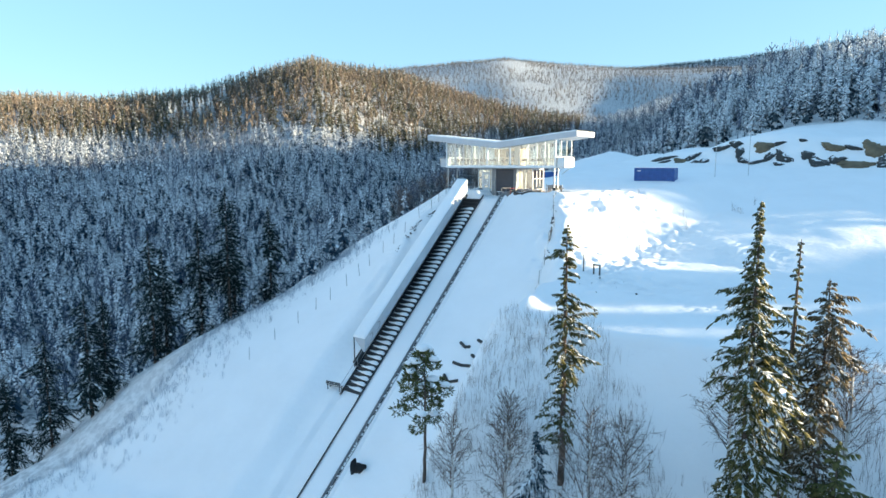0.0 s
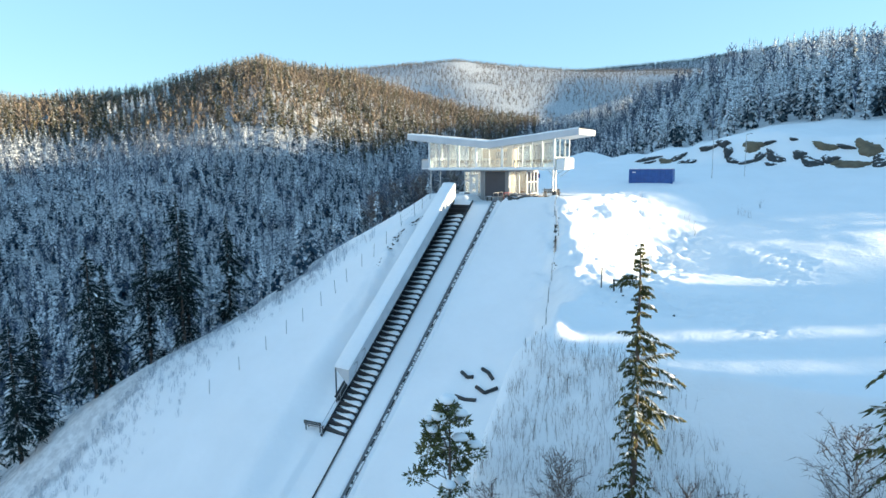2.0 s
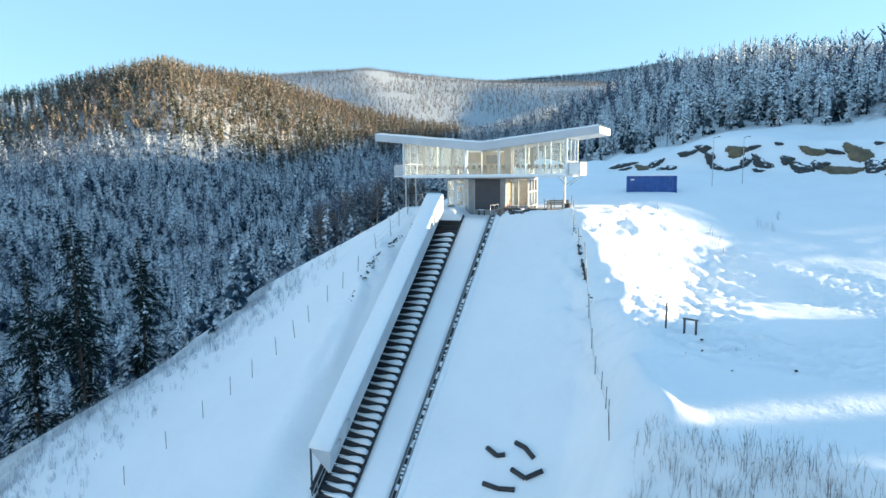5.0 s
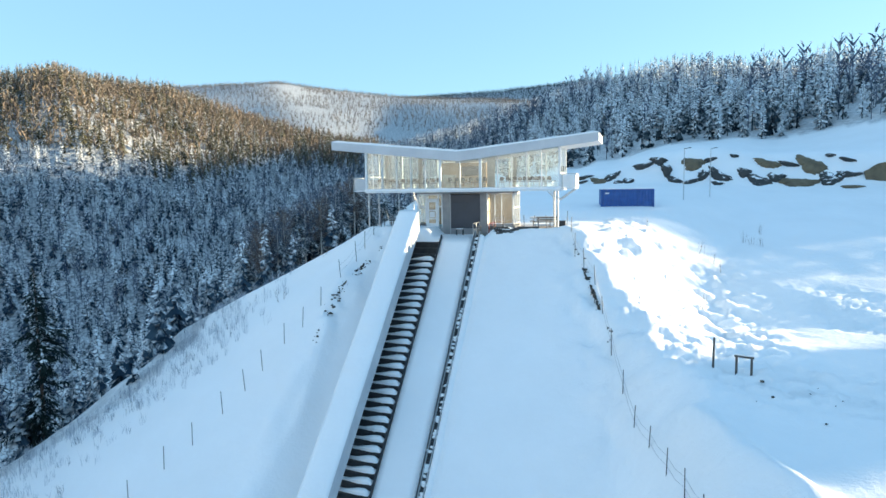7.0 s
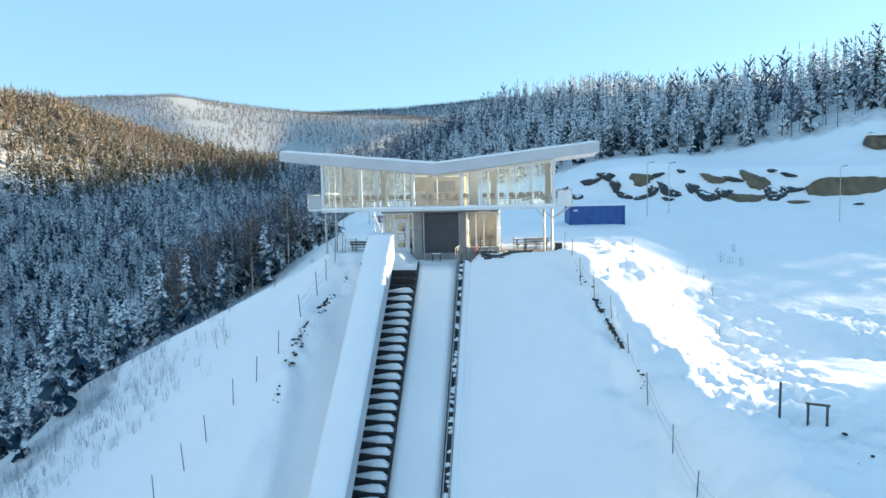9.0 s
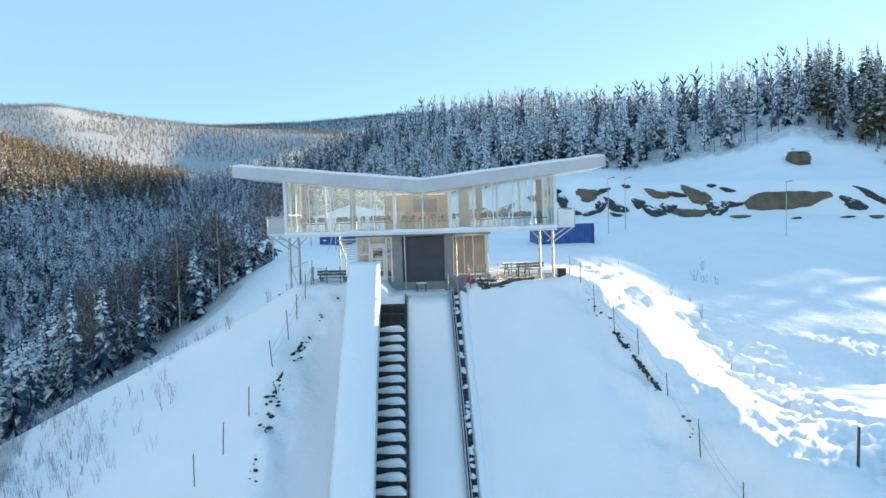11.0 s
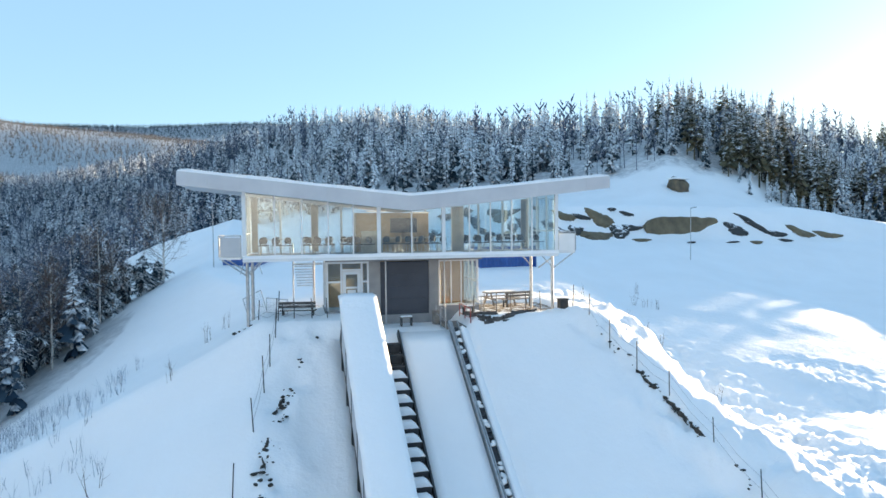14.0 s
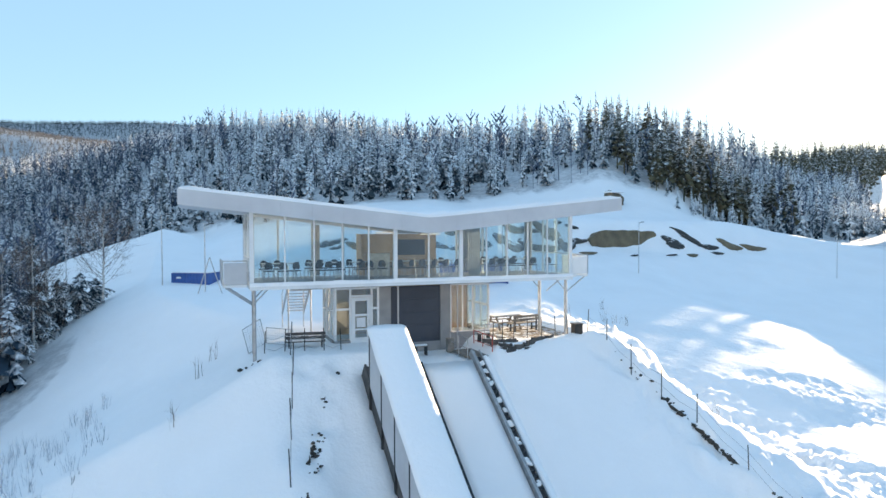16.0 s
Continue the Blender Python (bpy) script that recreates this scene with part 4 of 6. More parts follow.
for i in range(N_STEPS):
    y = -2.2 - i * STEP_Y
    m = Matrix.Translation(run_pt(-2.02, y, 0.12))
    step = shared("step", tread_me, stairs, m)
    shared("riser", riser_me, stairs, m)
    if i not in (0, 1, 2):
        shared("step_snow", cushions[g.integers(6)], step, Matrix.Translation((0, 0, 0.003)))
for u in (-3.18, -0.86):
    bm = bmesh.new()
    beam(bm, run_pt(u, -1.6, 0.02), run_pt(u, -23.8, 0.02), 0.07, 0.34)
    part("stringer", bm, DARK_STEEL, stairs, "dark steel stringer")
bm = bmesh.new()
for y in np.arange(-2.2, -24, -2.4):
    tube(bm, run_pt(-3.1, y, 0.1), run_pt(-3.1, y, 1.05), 0.025)
tube(bm, run_pt(-3.1, -2.2, 1.05), run_pt(-3.1, -23.8, 1.05), 0.025)
part("handrail", bm, STEEL, stairs, "thin steel handrail")

canopy = tagged(empty("stair_canopy"), "long wedge-shaped canopy of pale panels, snow on its flat top", "canopy")
Y0, Y1 = -3.2, -21.4
ROOF_UP, LIP_UP = 3.12, 1.85


def canopy_ring(y):
    return [run_pt(-3.62, y, ROOF_UP), run_pt(-2.10, y, ROOF_UP), run_pt(-2.10, y, LIP_UP), run_pt(-2.24, y, LIP_UP - 0.06)]


bm = bmesh.new()
a, b = [[bm.verts.new(p) for p in canopy_ring(y)] for y in (Y0, Y1)]
for i in range(4):
    bm.faces.new((a[i], b[i], b[(i + 1) % 4], a[(i + 1) % 4]))
bm.faces.new(a[::-1])
bm.faces.new(b)
bmesh.ops.recalc_face_normals(bm, faces=bm.faces[:])
part("canopy_body", bm, PANEL, canopy, "pale grey canopy body")
# cladding panels on both faces
n_pan = 13
for i in range(n_pan):
    ya, yb = Y0 + (Y1 - Y0) * i / n_pan - 0.01, Y0 + (Y1 - Y0) * (i + 1) / n_pan + 0.01
    for u0, z0, u1, z1, du in ((-2.10, LIP_UP + 0.03, -2.10, ROOF_UP - 0.05, 0.018), (-2.26, LIP_UP + 0.02, -3.56, ROOF_UP - 0.10, -0.03)):
        bm = bmesh.new()
        vs = [bm.verts.new(run_pt(u + d, y, z + dz)) for d, dz in ((0.003 * np.sign(du), 0), (du, -0.01)) for y, u, z in ((ya, u0, z0), (yb, u0, z0), (yb, u1, z1), (ya, u1, z1))]
        for q in ((0, 1, 2, 3), (7, 6, 5, 4), (0, 4, 5, 1), (1, 5, 6, 2), (2, 6, 7, 3), (3, 7, 4, 0)):
            bm.faces.new([vs[k] for k in q])
        bmesh.ops.recalc_face_normals(bm, faces=bm.faces[:])
        part("cladding_panel", bm, PANEL, canopy)
WALL_U, WALL_END = -3.56, 10
for i in range(WALL_END):
    ya, yb = Y0 + (Y1 - Y0) * i / n_pan - 0.05, Y0 + (Y1 - Y0) * (i + 1) / n_pan + 0.05
    bm = bmesh.new()
    vs = [bm.verts.new(run_pt(WALL_U + du, y, z)) for du in (0.0, 0.03) for y, z in ((ya, 1.02), (yb, 1.02), (yb, ROOF_UP - 0.02), (ya, ROOF_UP - 0.02))]
    for q in ((0, 1, 2, 3), (7, 6, 5, 4), (0, 4, 5, 1), (1, 5, 6, 2), (2, 6, 7, 3), (3, 7, 4, 0)):
        bm.faces.new([vs[k] for k in q])
    bmesh.ops.recalc_face_normals(bm, faces=bm.faces[:])
    part("wall_panel", bm, PANEL, canopy, "pale grey wall panel")
for i in range(n_pan + 1):
    y = Y0 + (Y1 - Y0) * i / n_pan
    bm = bmesh.new()
    beam(bm, run_pt(-3.53, y, -0.35), run_pt(-3.53, y, ROOF_UP - 0.03), 0.10, 0.07, (0, 1, 0))
    part("strut", bm, DARK_STEEL, canopy, "dark steel strut")
bm = bmesh.new()
beam(bm, run_pt(-3.45, Y0 + 1.2, 0.30), run_pt(-3.45, Y1, 0.30), 0.08, 1.0)
part("base_wall", bm, DARK_PLANK, canopy, "dark plank base wall")
bm = bmesh.new()
n, rows = 90, []
for i in range(n + 1):
    y = Y0 + (Y1 - Y0) * i / n
    e = 0.02 * float(wave(y, 0.0, 0.7, 1)) + 0.025 * float(wave(y, 0.0, 2.1, 2))
    f = 0.02 * float(wave(y, 3.0, 0.6, 4))
    rows.append([bm.verts.new(run_pt(u, y, ROOF_UP + z)) for u, z in ((-3.66 + f, 0.003), (-3.69 + f, 0.10), (-3.5, 0.19 + e), (-2.9, 0.21 + e), (-2.28, 0.18 + e), (-2.08 + 0.2 * e, 0.09), (-2.09 + 0.2 * e, 0.003))])
for a, b in zip(rows[:-1], rows[1:]):
    for i in range(6):
        bm.faces.new((a[i], a[i + 1], b[i + 1], b[i]))
bm.faces.new(rows[0][::-1])
bm.faces.new(rows[-1])
bmesh.ops.recalc_face_normals(bm, faces=bm.faces[:])
part("canopy_snow", bm, SNOW_CAP, canopy, "smooth white snow on the canopy", True)
# two pale rings painted near the lower end of the lip
for y in (-20.6, -19.5):
    bm = bmesh.new()
    c = run_pt(-2.10 + 0.022, y, 2.45)
    ring = [[bm.verts.new(c + Vector((0.001 * k, 0, 0)) + Vector((0, -r * math.cos(a), r * math.sin(a) - r * SLOPE * math.cos(a)))) for a in np.arange(20) * math.tau / 20] for k, r in ((0, 0.30), (0, 0.40))]
    for i in range(20):
        bm.faces.new((ring[0][i], ring[0][(i + 1) % 20], ring[1][(i + 1) % 20], ring[1][i]))
    part("painted_ring", bm, GREY, canopy, "pale painted ring")

inrun = tagged(empty("in_run"), "snow-covered ski jump in-run between plank edges", "ski jump")
bm = bmesh.new()
n, rows = 60, []
for i in range(n + 1):
    y = -1.62 - 35.6 * i / n
    e = 0.025 * float(wave(y, 0.0, 2.5, 3))
    rows.append([bm.verts.new(run_pt(u, y, z + e)) for u, z in ((-0.82, -0.25), (-0.80, 0.04), (-0.4, 0.03), (0.4, 0.02), (1.1, 0.03), (1.50, 0.05), (1.52, -0.25))])
for a, b in zip(rows[:-1], rows[1:]):
    for i in range(6):
        bm.faces.new((a[i], a[i + 1], b[i + 1], b[i]))
bm.faces.new(rows[0][::-1])
bmesh.ops.recalc_face_normals(bm, faces=bm.faces[:])
part("run_snow", bm, SNOW_RUN, inrun, "smooth groomed snow of the in-run", True)
for k, (u, w, h, m) in enumerate(((1.58, 0.06, 0.34, STEEL), (1.98, 0.05, 0.20, STEEL), (1.70, 0.05, 0.18, STEEL))):
    bm = bmesh.new()
    beam(bm, run_pt(u, -1.3, 0.08), run_pt(u, -37, 0.08), w, h)
    part("edge_board" if k == 0 else "track_rail", bm, m, inrun, "pale grey metal edge board" if k == 0 else "galvanised track rail")
bm = bmesh.new()
beam(bm, run_pt(-0.84, -23.5, 0.05), run_pt(-0.84, -37, 0.05), 0.07, 0.25)
part("edge_board", bm, DARK_PLANK, inrun, "dark edge board below the stairs")
bm = bmesh.new()
bx(bm, -0.115, 0.115, -0.05, 0.05, -0.10, 0.02, 0.01)
block_me = bpy.data.meshes.new("roller_block")
bm.to_mesh(block_me)
bm.free()
block_me.materials.append(DARK_STEEL)
tilt = Matrix.Rotation(math.atan(SLOPE), 4, "X")
for i in range(140):
    y = -1.9 - (i // 4) * 1.0 - (i % 4) * 0.2
    shared("roller_block", block_me, inrun, Matrix.Translation(run_pt(1.84, y, 0.10)) @ tilt)
bm = bmesh.new()
prev = None
for i in range(181):
    y = -1.5 - i * 0.2
    e = 0.03 * float(wave(y, 0.0, 0.5, 3))
    cur = [bm.verts.new(run_pt(u, y, 0.02 + z + e)) for u, z in ((1.62, -0.1), (1.66, 0.0), (1.84, 0.03), (2.0, 0.0))]
    if prev:
        for k in range(3):
            bm.faces.new((prev[k], prev[k + 1], cur[k + 1], cur[k]))
    prev = cur
part("track_bed", bm, STAIR, inrun, "dark bed between the track rails", True)
lump_meshes = []
for s in range(4):
    bm = bmesh.new()
    bmesh.ops.create_icosphere(bm, subdivisions=1, radius=1.0)
    for v in bm.verts:
        n = 1 + 0.35 * noise.noise(v.co * 1.9 + Vector((3 * s, 0, 0)))
        v.co = Vector((0.17 * n * v.co.x, 0.10 * n * v.co.y, 0.05 * n * v.co.z))
    me = bpy.data.meshes.new("snow_lump")
    bm.to_mesh(me)
    bm.free()
    for p in me.polygons:
        p.use_smooth = True
    me.materials.append(SNOW_CAP)
    lump_meshes.append(me)
h = np.random.default_rng(14)
for i in range(190):
    y = -1.7 - 35 * h.random()
    u = 1.86 + h.normal() * 0.06
    shared("snow_lump", lump_meshes[i % 4], inrun, Matrix.Translation(run_pt(float(u), y, 0.11)) @ tilt @ Matrix.Rotation(h.normal() * 0.4, 4, "Z"))
bm = bmesh.new()
n, prev = 500, None
h = np.random.default_rng(8)
for i in range(n + 1):
    y = -1.6 - 35 * i / n
    gap = max(0.0, math.sin((y + 1.9) / 0.375 * math.tau / 2.0)) * 0.06
    e = h.uniform(0, 0.03)
    cur = [bm.verts.new(run_pt(u, y, z)) for u, z in ((2.01, -0.05), (2.03 + e, 0.14 + e), (2.15 + e, 0.16 + gap), (2.32 + 2 * e, 0.06), (2.45, -0.08))]
    if prev:
        for k in range(4):
            bm.faces.new((prev[k], prev[k + 1], cur[k + 1], cur[k]))
    prev = cur
bmesh.ops.recalc_face_normals(bm, faces=bm.faces[:])
part("track_snow", bm, SNOW_CAP, inrun, "ridge of snow beside the track", True)

# ---- single trees ----
# both needle tones lightened and warmed, as by the sun on these trees
BROWN_SPRUCE = tree_mat("sunlit_brown_spruce_needles", (0.055, 0.045, 0.025), (0.20, 0.15, 0.09), 0.30, 0.40, 3.0)
PINE_SNOW = tree_mat("sunlit_spruce_needles", (0.035, 0.045, 0.016), (0.15, 0.13, 0.05), 0.27, 0.37, 3.0)


def spruce_crown(seed, tall, wide, whorls, arms, bare=0.1, sparse=0.12, droop=0.55, snow=None, snowy=0.3, fine=1.0, taper=0.8):
    """Boughs with side twigs, each twig a small folded blade. Returns the crown's arrays."""
    h = np.random.default_rng(seed)
    v, f = [], []

    def blade(p, q, w, sag):
        p, q = np.asarray(p, float), np.asarray(q, float)
        d = q - p
        s = np.cross(d, (0, 0, 1.0))
        s = s / (np.linalg.norm(s) + 1e-6) * w
        m = p + 0.5 * d
        j = len(v)
        v.extend((p, m + s - (0, 0, sag), m + (0, 0, 0.25 * w), m - s - (0, 0, sag), q - (0, 0, sag)))
        f.extend(((j, j + 1, j + 2), (j, j + 2, j + 3), (j + 2, j + 1, j + 4), (j + 3, j + 2, j + 4)))
    total = whorls * arms
    for w in range(total):
        k = bare + (1 - bare) * ((w + 2.5 * h.random()) / (total + 2)) ** 0.92
        if h.random() < sparse:
            continue
        clump = 0.8 + 0.45 * math.sin(k * 23 + seed) * math.sin(k * 9 + 2 * seed)
        reach = wide * min(1.0, (1.03 - k) ** taper * (0.6 + 1.4 * min(1, (k - bare) * 4 + 0.15))) * clump * min(1.0, (1.03 - k) * 7 + 0.12)
        az = w * 2.399963 + h.normal() * 0.5
        reach *= 1 + 0.4 * math.cos(az - 7 * k - seed)
        L = max(0.10, reach * (0.35 + 0.85 * h.random()))
        c, s = math.cos(az), math.sin(az)
        z0 = tall * k
        dr = droop * (0.4 + 1.2 * h.random()) * (1.15 - 0.6 * k)
        lift = 0.1 + 0.25 * h.random()
        spine = [np.array((L * q * c, L * q * s, z0 + L * (lift * q - dr * q * q))) for q in (0.0, 0.25, 0.5, 0.75, 1.0)]
        for i in range(4):
            blade(spine[i], spine[i + 1], 0.03 + 0.03 * L, 0.03)
        n = int((5 + 9 * L) * fine)
        for i in range(n):
            q = 0.15 + 0.85 * (i + h.random()) / n
            b = np.array((L * q * c, L * q * s, z0 + L * (lift * q - dr * q * q)))
            for side in (-1, 1):
                if h.random() < 0.2:
                    continue
                ta = az + side * (0.3 + 1.1 * h.random())
                l = (L * (0.40 - 0.22 * q) + 0.08) * (0.3 + 0.9 * h.random()) / fine ** 0.6
                blade(b, b + np.array((l * math.cos(ta), l * math.sin(ta), -l * (0.1 + 0.9 * h.random()))), (0.025 + 0.04 * h.random()) / fine ** 0.4, 0.02 + 0.08 * h.random())
        if snow is not None and h.random() < snowy:
            snow.append((spine[2], spine[4], az, L))
    return np.array(v, np.float32), np.array(f, np.int32)


def trunk_part(parent, tall, r0, material, bend=0.0, seed=1):
    h = np.random.default_rng(seed)
    bm = bmesh.new()
    n, prev = 12, None
    for i in range(n + 1):
        t = i / n
        r = r0 * (1 - t) ** 0.8 + 0.012
        cx, cy = bend * math.sin(2.2 * t) + 0.02 * h.normal(), 0.02 * h.normal()
        cur = [bm.verts.new((cx + r * math.cos(a), cy + r * math.sin(a), -0.8 + (tall + 0.8) * t)) for a in np.arange(9) * math.tau / 9]
        if prev:
            for k in range(9):
                bm.faces.new((prev[k], prev[(k + 1) % 9], cur[(k + 1) % 9], cur[k]))
        prev = cur
    bm.faces.new(prev)
    part("trunk", bm, material, parent, "", True)


def spruce(at, tall, wide, seed, label, material=None, whorls=30, arms=7, bare=0.1, sparse=0.12, droop=0.55, snowy=0.09, fine=1.0, taper=0.8):
    x, y = at
    tree = tagged(empty("spruce_tree", (x, y, float(height(x, y)))), label, "tree")
    trunk_part(tree, tall, 0.013 * tall, BARK, seed=seed)
    lumps = []
    v, f = spruce_crown(seed, tall, wide, whorls, arms, bare, sparse, droop, lumps, snowy, fine, taper)
    crown = new("crown", mesh_of("crown", v, f, material or SPRUCE_BARE))
    crown.parent = tree
    if lumps:
        h = np.random.default_rng(seed)
        v, f = [], []
        for p, q, az, L in lumps:
            m, n = (p + q) / 2 + (0, 0, 0.05), 9
            side = np.array((-math.sin(az), math.cos(az), 0)) * (0.05 + 0.07 * L) * h.uniform(0.6, 1.2)
            run = (q - p) * min(0.32 / (0.2 + 0.5 * L), 0.6) * h.uniform(0.4, 0.9)
            j = len(v)
            rim = [m + run * math.cos(a) * h.uniform(0.8, 1.2) + side * math.sin(a) * h.uniform(0.8, 1.2) for a in np.arange(n) * math.tau / n]
            v.extend(rim)
            v.extend(r * 0.5 + m * 0.5 + (0, 0, 0.02 + 0.02 * L) for r in rim)
            v.append(m + (0, 0, 0.03 + 0.03 * L))
            for i in range(n):
                o = (i + 1) % n
                f.extend(((j + i, j + o, j + n + o), (j + i, j + n + o, j + n + i), (j + n + i, j + n + o, j + 2 * n)))
        ob = new("bough_snow", mesh_of("bough_snow", np.array(v, np.float32), np.array(f, np.int32), SNOW_CAP, True))
        ob.parent = tree
        tagged(ob, "lumps of snow on the boughs", kind="stuff")
    return tree


def pine(at, tall, seed, label):
    """A pine with a bare stem and an uneven crown of needle clumps, snow lying on some."""
    h = np.random.default_rng(seed)
    x, y = at
    tree = tagged(empty("pine_tree", (x, y, float(height(x, y)))), label, "tree")
    trunk_part(tree, tall * 0.95, 0.014 * tall, BARK, 0.15, seed)
    v, f, caps = [], [], []
    bm = bmesh.new()
    for i in range(25):
        k = 0.45 + 0.55 * (i + h.random()) / 25
        az = h.random() * math.tau
        L = (1.35 * math.sin(min(1, (1.04 - k) * 2.3) * 1.5) + 0.15) * (0.4 + 0.8 * h.random())
        c = np.array((L * math.cos(az), L * math.sin(az), tall * k))
        tube(bm, (0.05 * math.cos(az), 0.05 * math.sin(az), tall * k - 0.35 * L), tuple(c), 0.03, 0.012, 5)
        r = 0.36 + 0.25 * h.random()
        for _ in range(150):
            d = h.normal(size=3)
            d /= np.linalg.norm(d)
            p = c + d * r * (0.45 + 0.5 * h.random()) * (1.15, 1.15, 0.7)
            q = p + d * 0.18 + (0, 0, 0.03)
            s = np.cross(d, h.normal(size=3))
            s = s / (np.linalg.norm(s) + 1e-6) * 0.06
            j = len(v)
            v.extend((p + s, p - s, q))
            f.append((j, j + 1, j + 2))
        if h.random() < 0.75:
            caps.append((c, r))
    part("limbs", bm, BARK, tree)
    crown = new("crown", mesh_of("crown", np.array(v, np.float32), np.array(f, np.int32), PINE))
    crown.parent = tree
    for c, r in caps:
        bm = bmesh.new()
        bmesh.ops.create_icosphere(bm, subdivisions=2, radius=1.0)
        for b in bm.verts:
            n = 1 + 0.25 * noise.noise(b.co * 1.7 + Vector(c))
            b.co = Vector((c[0] + b.co.x * r * 0.75 * n, c[1] + b.co.y * r * 0.65 * n, c[2] + r * 0.85 + max(-0.12, b.co.z * r * 0.42 * n)))
        part("bough_snow", bm, SNOW_CAP, tree, "lump of snow on the needles", True)
    return tree


def birch(at, tall, wide, seed, label, limbs=22, material=None, thick=1.0):
    h = np.random.default_rng(seed)
    x, y = at
    tree = tagged(empty("birch_tree", (x, y, float(height(x, y)))), label, "tree")
    trunk_part(tree, tall * 0.93, 0.009 * tall + 0.02, BIRCH_BARK, 0.12, seed)
    v, f = fine_birch(h, tall * 0.95, wide, limbs, thick)
    crown = new("crown", mesh_of("crown", v, f, material or TWIG_FROST_SHADE))
    crown.parent = tree
    return tree


pine((17.4, -35.3), 8.1, 5, "young pine with a bare stem and snow lumps in its crown")
spruce((25.7, -33.4), 14.4, 1.25, 2, "slender ragged spruce with thin snowy boughs", PINE_SNOW, whorls=52, arms=5, bare=0.14, sparse=0.35, droop=0.5, snowy=0.16, fine=2.8, taper=0.45)
spruce((35.4, -36.0), 18.4, 1.75, 3, "tall dense spruce with snow-dusted boughs", PINE_SNOW, whorls=66, arms=7, sparse=0.12, droop=0.75, fine=1.7, taper=0.7)
spruce((36.4, -32.5), 13.4, 0.95, 4, "tall thin spruce with ragged boughs", PINE_SNOW, whorls=36, arms=5, sparse=0.4, fine=1.8)
spruce((37.7, -33.2), 12.5, 1.45, 6, "sunlit brownish spruce with sparse boughs", BROWN_SPRUCE, whorls=50, arms=6, sparse=0.25, droop=0.7, fine=1.6, taper=0.5)
spruce((38.6, -35.0), 8.0, 2.0, 8, "low sunlit spruce with brownish green boughs", PINE, whorls=22, arms=7, sparse=0.2, fine=1.8)
spruce((25.5, -36.0), 6.3, 0.95, 7, "small young spruce standing in deep snow", SPRUCE, whorls=20, arms=7)
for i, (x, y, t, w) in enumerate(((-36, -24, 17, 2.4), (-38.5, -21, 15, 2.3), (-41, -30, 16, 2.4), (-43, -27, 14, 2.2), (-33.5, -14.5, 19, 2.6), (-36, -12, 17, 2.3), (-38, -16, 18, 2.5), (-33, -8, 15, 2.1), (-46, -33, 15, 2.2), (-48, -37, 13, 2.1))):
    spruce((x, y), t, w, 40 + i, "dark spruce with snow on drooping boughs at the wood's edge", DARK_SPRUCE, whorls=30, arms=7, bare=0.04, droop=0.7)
for i, (x, y, t, w) in enumerate(((-21.0, 22.5, 7.0, 1.5), (-22.5, 20.5, 7.5, 1.6), (-17.8, 28.5, 3.4, 1.3), (-19.0, 27.2, 3.8, 1.3), (-23.5, 17.0, 7.0, 1.5), (-17.0, 30.6, 2.2, 0.9), (-25.0, 14.5, 7.0, 1.5), (-20.4, 25.6, 6.5, 1.4), (-21.8, 24.6, 7.2, 1.5), (-23.0, 23.0, 7.5, 1.6), (-24.4, 20.6, 8.0, 1.6), (-24.6, 18.0, 7.5, 1.5), (-26.4, 15.6, 8.0, 1.6), (-27.0, 11.5, 7.5, 1.5))):
    spruce((x, y), t, w, 60 + i, "snow-dusted spruce on the brow beside the birches", SPRUCE, whorls=24, arms=7, bare=0.03, droop=0.7)
for i, (x, y, t, w) in enumerate(((-16.4, 29.6, 7.6, 3.0), (-20.1, 24.1, 8.3, 1.7), (-20.9, 24.6, 8.0, 1.6), (-21.6, 23.2, 8.5, 1.5), (-19.6, 26.0, 6.0, 1.6), (-22.6, 21.8, 8.6, 1.6), (-24.0, 19.0, 8.5, 1.6), (-25.0, 16.5, 8.5, 1.6), (-26.0, 12.5, 8.0, 1.5))):
    birch((x, y), t, w, 80 + i, "leafless birch with frosted twigs", 64, TWIG)
h = np.random.default_rng(90)
for i in range(12):
    birch((-19.5 - 5 * h.random() - 0.30 * (12 - i), 12 + 1.0 * i + h.normal()), h.uniform(7.5, 9.5), h.uniform(1.7, 2.3), 120 + i, "slim dark birch with dense twigs on the brow", 60, TWIG if i % 3 == 0 else TWIG_FROST_SHADE, 1.7)
for i, (x, y, t, w) in enumerate(((20.0, -36.0, 6.2, 1.3), (23.6, -36.0, 7.2, 1.4), (28.4, -36.0, 8.6, 2.0), (29.6, -34.4, 6.0, 1.5), (22.4, -33.6, 5.0, 1.2), (33.6, -31.0, 5.4, 1.4), (38.5, -30.5, 7.0, 1.8))):
    birch((x, y), t, w, 100 + i, "slim leafless birch with reddish twigs in the snow", 44, TWIG, 1.5)


